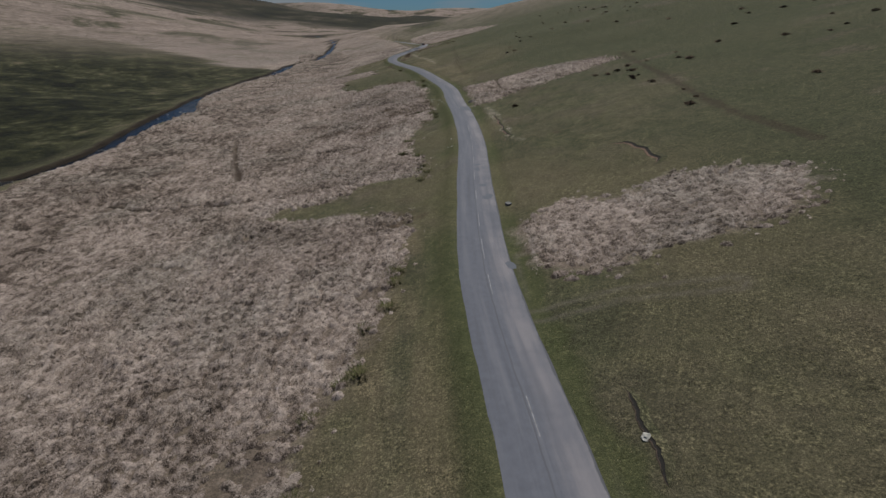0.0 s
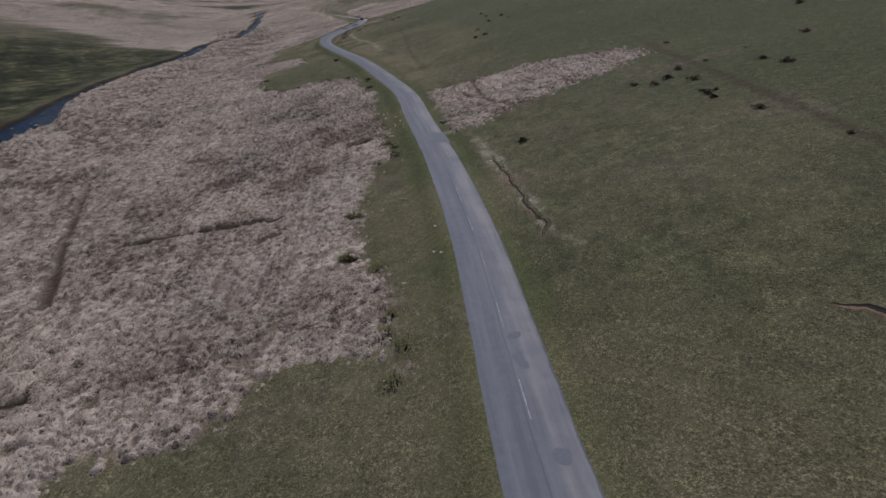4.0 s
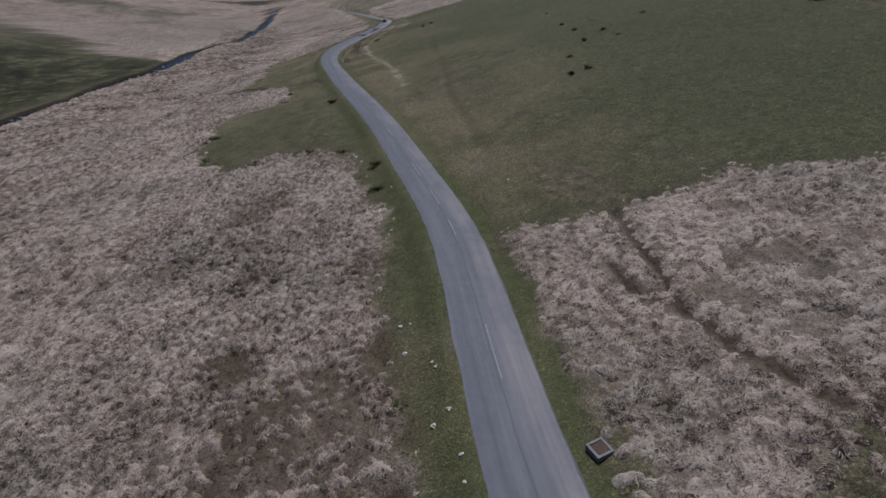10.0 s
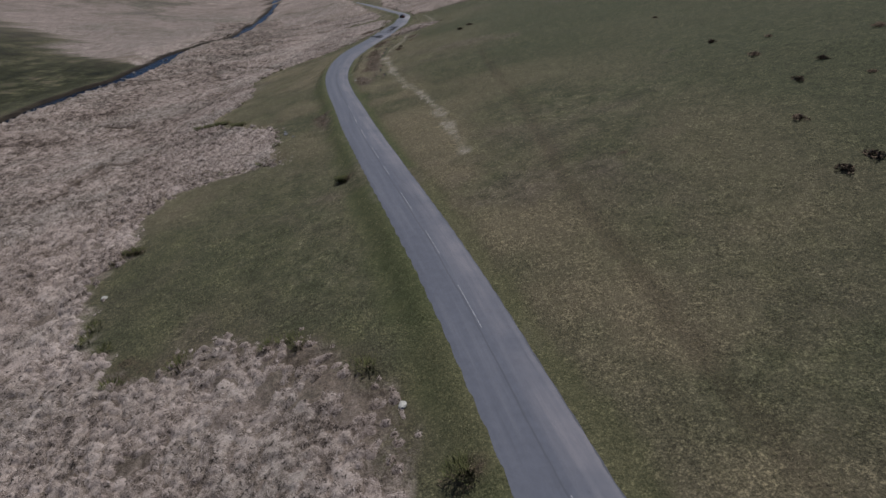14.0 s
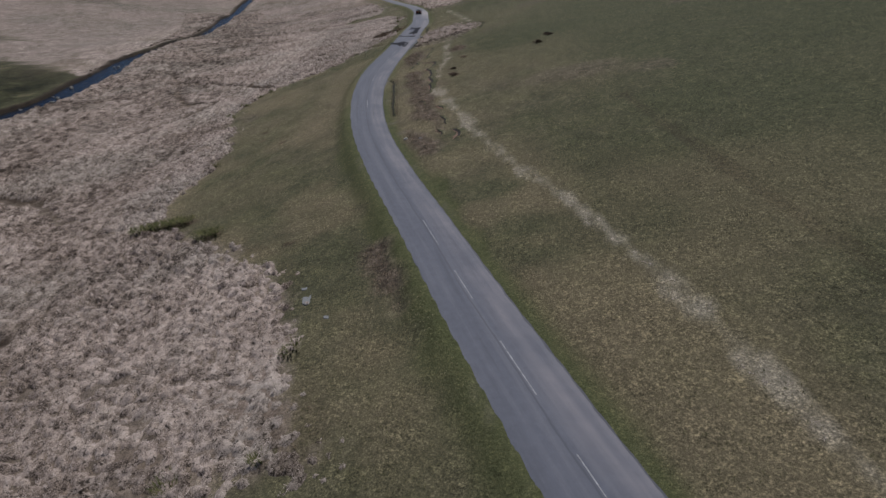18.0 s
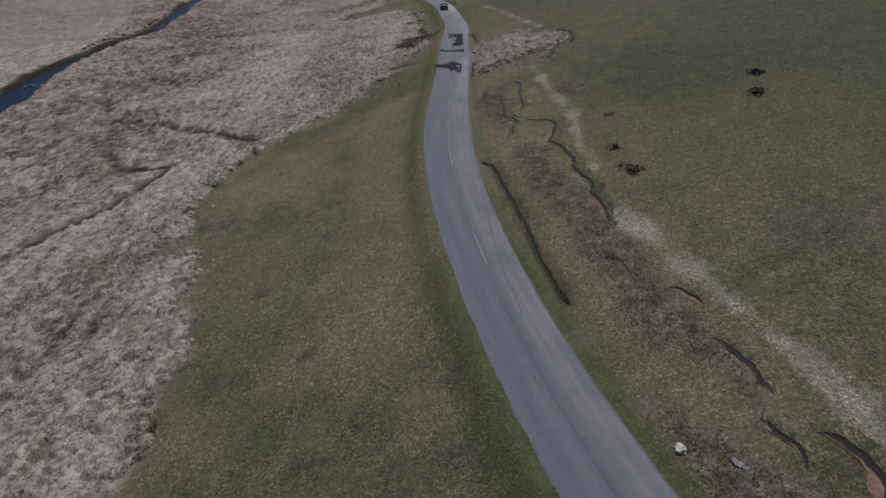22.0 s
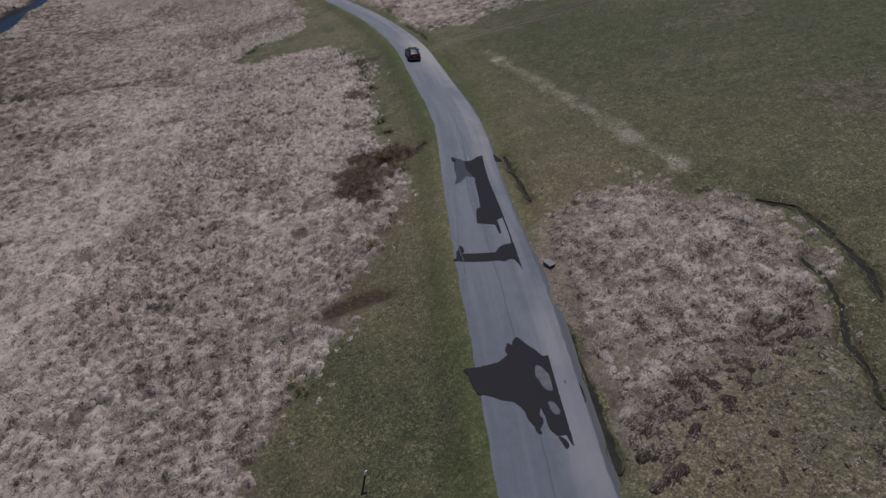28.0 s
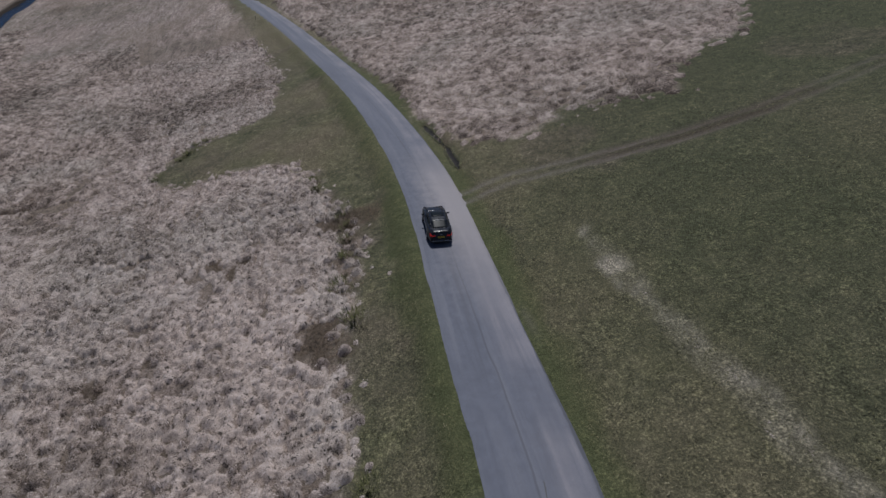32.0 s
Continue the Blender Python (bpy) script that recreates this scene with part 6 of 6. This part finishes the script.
for k, line in enumerate(([(-17.9, 398.6), (-18.7, 394.7), (-19.3, 391.2)], [(-20.7, 391.1), (-21.5, 388.1), (-21.7, 386.4), (-22, 384.6)], [(-14.8, 415.5), (-15.2, 412.7), (-15.9, 409.2), (-16.5, 406.3), (-16.9, 403.6)], [(-25.5, 328), (-26.1, 320.6), (-26.5, 314.1), (-26.4, 308.9)])):
    pts = resampled(line, 0.35)
    rr = random.Random(k + 11)
    bm, last = bmesh.new(), None
    for x, y in pts:
        x += 0.10 * float(rough(x, y, 1.1, 64, 2))
        w = rr.uniform(0.012, 0.03)
        ring = [bm.verts.new((x + s, y, road_z(x + s, y, 0.012))) for s in (-w, w)]
        if last:
            bm.faces.new((last[0], last[1], ring[1], ring[0]))
        last = ring
    part("road_crack", bm, SEAM, road, "thin dark crack")

# ---- the car ----
CAR_PAINT, _t, _b = material("black car paint", 0.16)
_b.inputs["Base Color"].default_value = (0.008, 0.009, 0.013, 1)
_b.inputs["Coat Weight"].default_value = 0.15
_b.inputs["Specular IOR Level"].default_value = 0.3
_b.inputs["Coat Roughness"].default_value = 0.06
_t.links.new(ramp(_t, noise_tex(_t, 3.0, 5, object_coords(_t)), [(0.4, (0.26, 0.26, 0.26)), (0.7, (0.42, 0.42, 0.42))]), _b.inputs["Roughness"])
GLASS, _t, _b = material("tinted car glass", 0.3)
_b.inputs["Specular IOR Level"].default_value = 0.06
_b.inputs["Base Color"].default_value = (0.010, 0.013, 0.016, 1)
RUBBER = plain("tyre rubber", (0.018, 0.018, 0.019), 0.9)
ALLOY = plain("grey alloy", (0.50, 0.50, 0.52), 0.3, 0.9, 0.06)
CHROME = plain("bright trim", (0.60, 0.60, 0.62), 0.15, 1.0, 0.03)
TRIM = plain("black trim", (0.012, 0.012, 0.013), 0.55)
PLATE_Y = plain("yellow plate", (0.75, 0.52, 0.03), 0.5, 0, 0.04)
LAMP, _t, _b = material("lit red tail lamp", 0.2)
_b.inputs["Base Color"].default_value = (0.45, 0.012, 0.012, 1)
_b.inputs["Emission Color"].default_value = (1.0, 0.04, 0.03, 1)
_b.inputs["Emission Strength"].default_value = 0.12
CLEAR = plain("clear lamp glass", (0.55, 0.57, 0.60), 0.08, 0.3, 0.05)


def body_half(y):
    """Half width of the car along its length, rear at -2.45."""
    return 0.935 * min(1.0, (1 - max(0, (abs(y) - 1.5) / 1.02) ** 2.6 * 0.26))


def deck(y):
    return float(np.interp(y, [-2.45, -2.3, -1.75, 0.9, 1.3, 2.1, 2.45], [0.90, 1.06, 1.09, 1.02, 0.99, 0.84, 0.62]))


def skin(y, v):
    """A point of the lower body: v 0 at the sill to 1 on the centre line of the deck."""
    w, d = body_half(y), deck(y)
    vs = [0, 0.10, 0.30, 0.48, 0.62, 0.72, 0.86, 1.0]
    x = np.interp(v, vs, [w * 0.90, w * 0.97, w, w * 0.985, w * 0.95, w * 0.86, w * 0.45, 0])
    z = np.interp(v, vs, [0.20, 0.30, 0.55, 0.76, d - 0.10, d - 0.02, d + 0.015, d + 0.03])
    return Vector((float(x), y, float(z)))


def panel(fn, us, vs, lift=0.0):
    """A grid over a surface, raised along its normal by lift, with turned-down rims."""
    bm = bmesh.new()
    g = [[bm.verts.new(fn(u, v)) for v in vs] for u in us]
    for i in range(len(us) - 1):
        for j in range(len(vs) - 1):
            bm.faces.new((g[i][j], g[i][j + 1], g[i + 1][j + 1], g[i + 1][j]))
    bmesh.ops.remove_doubles(bm, verts=bm.verts, dist=1e-5)
    bm.normal_update()
    if lift:
        centre = Vector((0, 0, 0.5))
        for v in bm.verts:
            out = v.normal if v.normal.dot(v.co - centre) > 0 else -v.normal
            v.co = v.co + out * lift
        rim = bmesh.ops.extrude_edge_only(bm, edges=[e for e in bm.edges if e.is_boundary])
        for v in [q for q in rim["geom"] if isinstance(q, bmesh.types.BMVert)]:
            v.co = v.co + (centre - v.co).normalized() * lift * 2.2
    bmesh.ops.recalc_face_normals(bm, faces=bm.faces)
    return bm


def mirror(fn):
    return lambda u, v: Vector((-fn(u, v).x, fn(u, v).y, fn(u, v).z))


def lower(u, v):
    q = v * 2 - 1
    p = skin(u, 1 - abs(q))
    return Vector((p.x if q > 0 else -p.x, p.y, p.z))


def cabin(u, v):
    """The glasshouse: u along the car, v -1 to 1 across and over the roof."""
    y = u
    top = float(np.interp(y, [-1.95, -1.1, -0.6, 0.0, 0.35, 1.15], [1.06, 1.395, 1.44, 1.45, 1.41, 1.0]))
    base = 0.92
    w0 = float(np.interp(y, [-1.95, -1.2, 0.4, 1.15], [0.70, 0.83, 0.84, 0.74]))
    w1 = float(np.interp(y, [-1.95, -1.1, 0.3, 1.15], [0.60, 0.61, 0.62, 0.62]))
    a = abs(v)
    x = np.interp(a, [0, 0.45, 0.62, 0.70, 1.0], [0, w1 * 0.78, w1, w1 + 0.03, w0])
    z = np.interp(a, [0, 0.45, 0.62, 0.70, 1.0], [top, top - 0.012, top - 0.05, top - 0.09 * min(1, (top - base) / 0.5), base])
    return Vector((math.copysign(float(x), v), y, float(z)))


car = new("saloon_car")
STN = np.linspace(-2.44, 2.44, 33)
bm = panel(lower, STN, np.linspace(0, 1, 31))
for e in (-2.44, 2.44):
    ring = sorted([v for v in bm.verts if abs(v.co.y - e) < 1e-4], key=lambda v: v.co.x)
    face = bm.faces.new(sorted(ring, key=lambda v: math.atan2(v.co.z - 0.55, v.co.x)))
    bmesh.ops.triangulate(bm, faces=[face])
bmesh.ops.recalc_face_normals(bm, faces=bm.faces)
body = part("body", bm, CAR_PAINT, car, "glossy black bodywork", True)
part("roof", panel(cabin, np.linspace(-1.95, 1.15, 29), np.linspace(-1, 1, 25)), CAR_PAINT, car, "", True)
part("sunroof", panel(cabin, np.linspace(-0.55, 0.15, 6), np.linspace(-0.45, 0.45, 7), 0.005), GLASS, car, "dark glass roof panel", True)
part("rear_window", panel(cabin, np.linspace(-1.80, -1.12, 8), np.linspace(-0.57, 0.57, 9), 0.006), GLASS, car, "dark tinted rear window", True)
part("windscreen", panel(cabin, np.linspace(0.42, 1.08, 8), np.linspace(-0.58, 0.58, 9), 0.006), GLASS, car, "", True)
for sgn in (-1, 1):
    for y0, y1 in ((-0.28, 0.62), (-1.10, -0.36), (-1.45, -1.18)):
        part("side_window", panel(cabin, np.linspace(y0, y1, 6), np.linspace(0.74 * sgn, 0.97 * sgn, 4), 0.006), GLASS, car, "", True)
    side = (lambda u, v: skin(u, v)) if sgn > 0 else mirror(skin)
    for y0, y1 in ((-0.32, 0.78), (-1.22, -0.36)):
        door = part("door", panel(side, np.linspace(y0, y1, 8), np.linspace(0.06, 0.60, 8), 0.006), CAR_PAINT, car, "", True)
        part("handle", box(bmesh.new(), 0.03, 0.20, 0.03, (sgn * (body_half(y0) + 0.012), y0 + 0.16, 0.80), 0.008), CHROME, door, "bright door handle")
    part("sill", box(bmesh.new(), 0.07, 2.3, 0.10, (sgn * 0.85, 0, 0.22), 0.02), TRIM, car)
    lampf = lambda u, v, s=sgn: Vector((s * skin(v, u).x, skin(v, u).y, skin(v, u).z))
    part("tail_light", panel(lampf, np.linspace(0.44, 0.60, 6), np.linspace(-2.44, -2.20, 6), 0.010), LAMP, car, "lit red tail light", True)
    part("tail_light_inner", box(bmesh.new(), 0.24, 0.03, 0.08, (sgn * 0.56, -2.455, 0.80), 0.01), LAMP, car, "red lamp strip")
    part("headlight", panel(lampf, np.linspace(0.42, 0.62, 5), np.linspace(2.08, 2.42, 6), 0.010), CLEAR, car, "", True)
    m = bmesh.new()
    bmesh.ops.create_icosphere(m, subdivisions=2, radius=0.12)
    bmesh.ops.scale(m, vec=(1.0, 0.62, 0.7), verts=m.verts)
    bmesh.ops.translate(m, vec=(sgn * 1.0, 0.72, 1.0), verts=m.verts)
    mir = part("wing_mirror", m, CAR_PAINT, car, "", True)
    part("mirror_arm", box(bmesh.new(), 0.14, 0.05, 0.04, (sgn * 0.89, 0.74, 0.95), 0.01), TRIM, mir)
    part("exhaust", box(bmesh.new(), 0.16, 0.10, 0.05, (sgn * 0.55, -2.42, 0.27), 0.02), CHROME, car)
    for wy_ in (-1.42, 1.45):
        arch = bmesh.new()
        bmesh.ops.create_cone(arch, cap_ends=True, segments=28, radius1=0.385, radius2=0.385, depth=0.02)
        bmesh.ops.rotate(arch, cent=(0, 0, 0), matrix=Matrix.Rotation(math.pi / 2, 3, "Y"), verts=arch.verts)
        bmesh.ops.translate(arch, vec=(sgn * 0.928, wy_, 0.36), verts=arch.verts)
        part("wheel_arch", arch, TRIM, car)
        w = new("wheel")
        w.parent = car
        w.location = (sgn * 0.85, wy_, 0.33)
        tyre = bmesh.new()
        ring = [(0.225, -0.11), (0.30, -0.12), (0.328, -0.09), (0.332, 0.0), (0.328, 0.09), (0.30, 0.12), (0.225, 0.11)]
        loop = [[tyre.verts.new((xx, r * math.cos(q * math.pi / 14), r * math.sin(q * math.pi / 14))) for r, xx in ring] for q in range(28)]
        for q in range(28):
            for j in range(len(ring) - 1):
                tyre.faces.new((loop[q][j], loop[(q + 1) % 28][j], loop[(q + 1) % 28][j + 1], loop[q][j + 1]))
        part("tyre", tyre, RUBBER, w, "", True)
        rim_b = bmesh.new()
        for q in range(5):
            box(rim_b, 0.03, 0.075, 0.24, (sgn * 0.105, 0, 0.12))
            bmesh.ops.rotate(rim_b, cent=(0, 0, 0), matrix=Matrix.Rotation(2 * math.pi / 5, 3, "X"), verts=rim_b.verts)
        hub = bmesh.ops.create_cone(rim_b, cap_ends=True, segments=20, radius1=0.07, radius2=0.06, depth=0.05)["verts"]
        bmesh.ops.rotate(rim_b, cent=(0, 0, 0), matrix=Matrix.Rotation(math.pi / 2, 3, "Y"), verts=hub)
        bmesh.ops.translate(rim_b, vec=(sgn * 0.10, 0, 0), verts=hub)
        part("rim", rim_b, ALLOY, w, "grey five-spoke alloy")
part("bonnet", panel(lower, np.linspace(1.18, 2.34, 9), np.linspace(0.385, 0.615, 9), 0.005), CAR_PAINT, car, "", True)
part("boot_lid", panel(lower, np.linspace(-2.36, -1.90, 6), np.linspace(0.37, 0.63, 9), 0.006), CAR_PAINT, car, "", True)
part("rear_bumper", box(bmesh.new(), 1.62, 0.16, 0.30, (0, -2.41, 0.42), 0.06), CAR_PAINT, car, "", True)
part("diffuser", box(bmesh.new(), 1.30, 0.10, 0.12, (0, -2.47, 0.30), 0.02), TRIM, car)
part("bumper_trim", box(bmesh.new(), 1.5, 0.02, 0.025, (0, -2.50, 0.38), 0.005), CHROME, car)
part("front_bumper", box(bmesh.new(), 1.60, 0.16, 0.32, (0, 2.40, 0.40), 0.06), CAR_PAINT, car, "", True)
part("grille", box(bmesh.new(), 0.90, 0.04, 0.26, (0, 2.49, 0.52), 0.02), TRIM, car)
plate = part("number_plate", box(bmesh.new(), 0.52, 0.015, 0.11, (0, -2.478, 0.68), 0.004), PLATE_Y, car, "yellow rear number plate")
for k in range(7):
    part("plate_bar", box(bmesh.new(), 0.035, 0.006, 0.07, (-0.20 + 0.065 * k + (0.03 if k > 3 else 0), -2.487, 0.68)), TRIM, plate)
part("badge", box(bmesh.new(), 0.16, 0.012, 0.03, (0, -2.452, 0.86), 0.004), CHROME, car, "small bright badge")
part("brake_light", box(bmesh.new(), 0.24, 0.02, 0.02, (0, -1.12, 1.405), 0.004), CLEAR, car, "high-level brake light")
fin = bmesh.new()
bmesh.ops.create_cone(fin, cap_ends=True, segments=8, radius1=0.06, radius2=0.015, depth=0.08)
bmesh.ops.scale(fin, vec=(0.4, 1.4, 1), verts=fin.verts)
bmesh.ops.translate(fin, vec=(0, -0.95, 1.46), verts=fin.verts)
part("aerial_fin", fin, CAR_PAINT, car)
CAR_Y = 438.3
CAR_X = float(road_x(CAR_Y)) - 0.75
turn = math.degrees(math.atan2(-(float(road_x(CAR_Y + 3)) - float(road_x(CAR_Y - 3))), 6.0))
car.matrix_world = pose(CAR_X, CAR_Y, road_z(CAR_X, CAR_Y) + 0.01, 0, 0, turn - 2)
tagged(car, "glossy black saloon car with lit red tail lights on the road", "car")
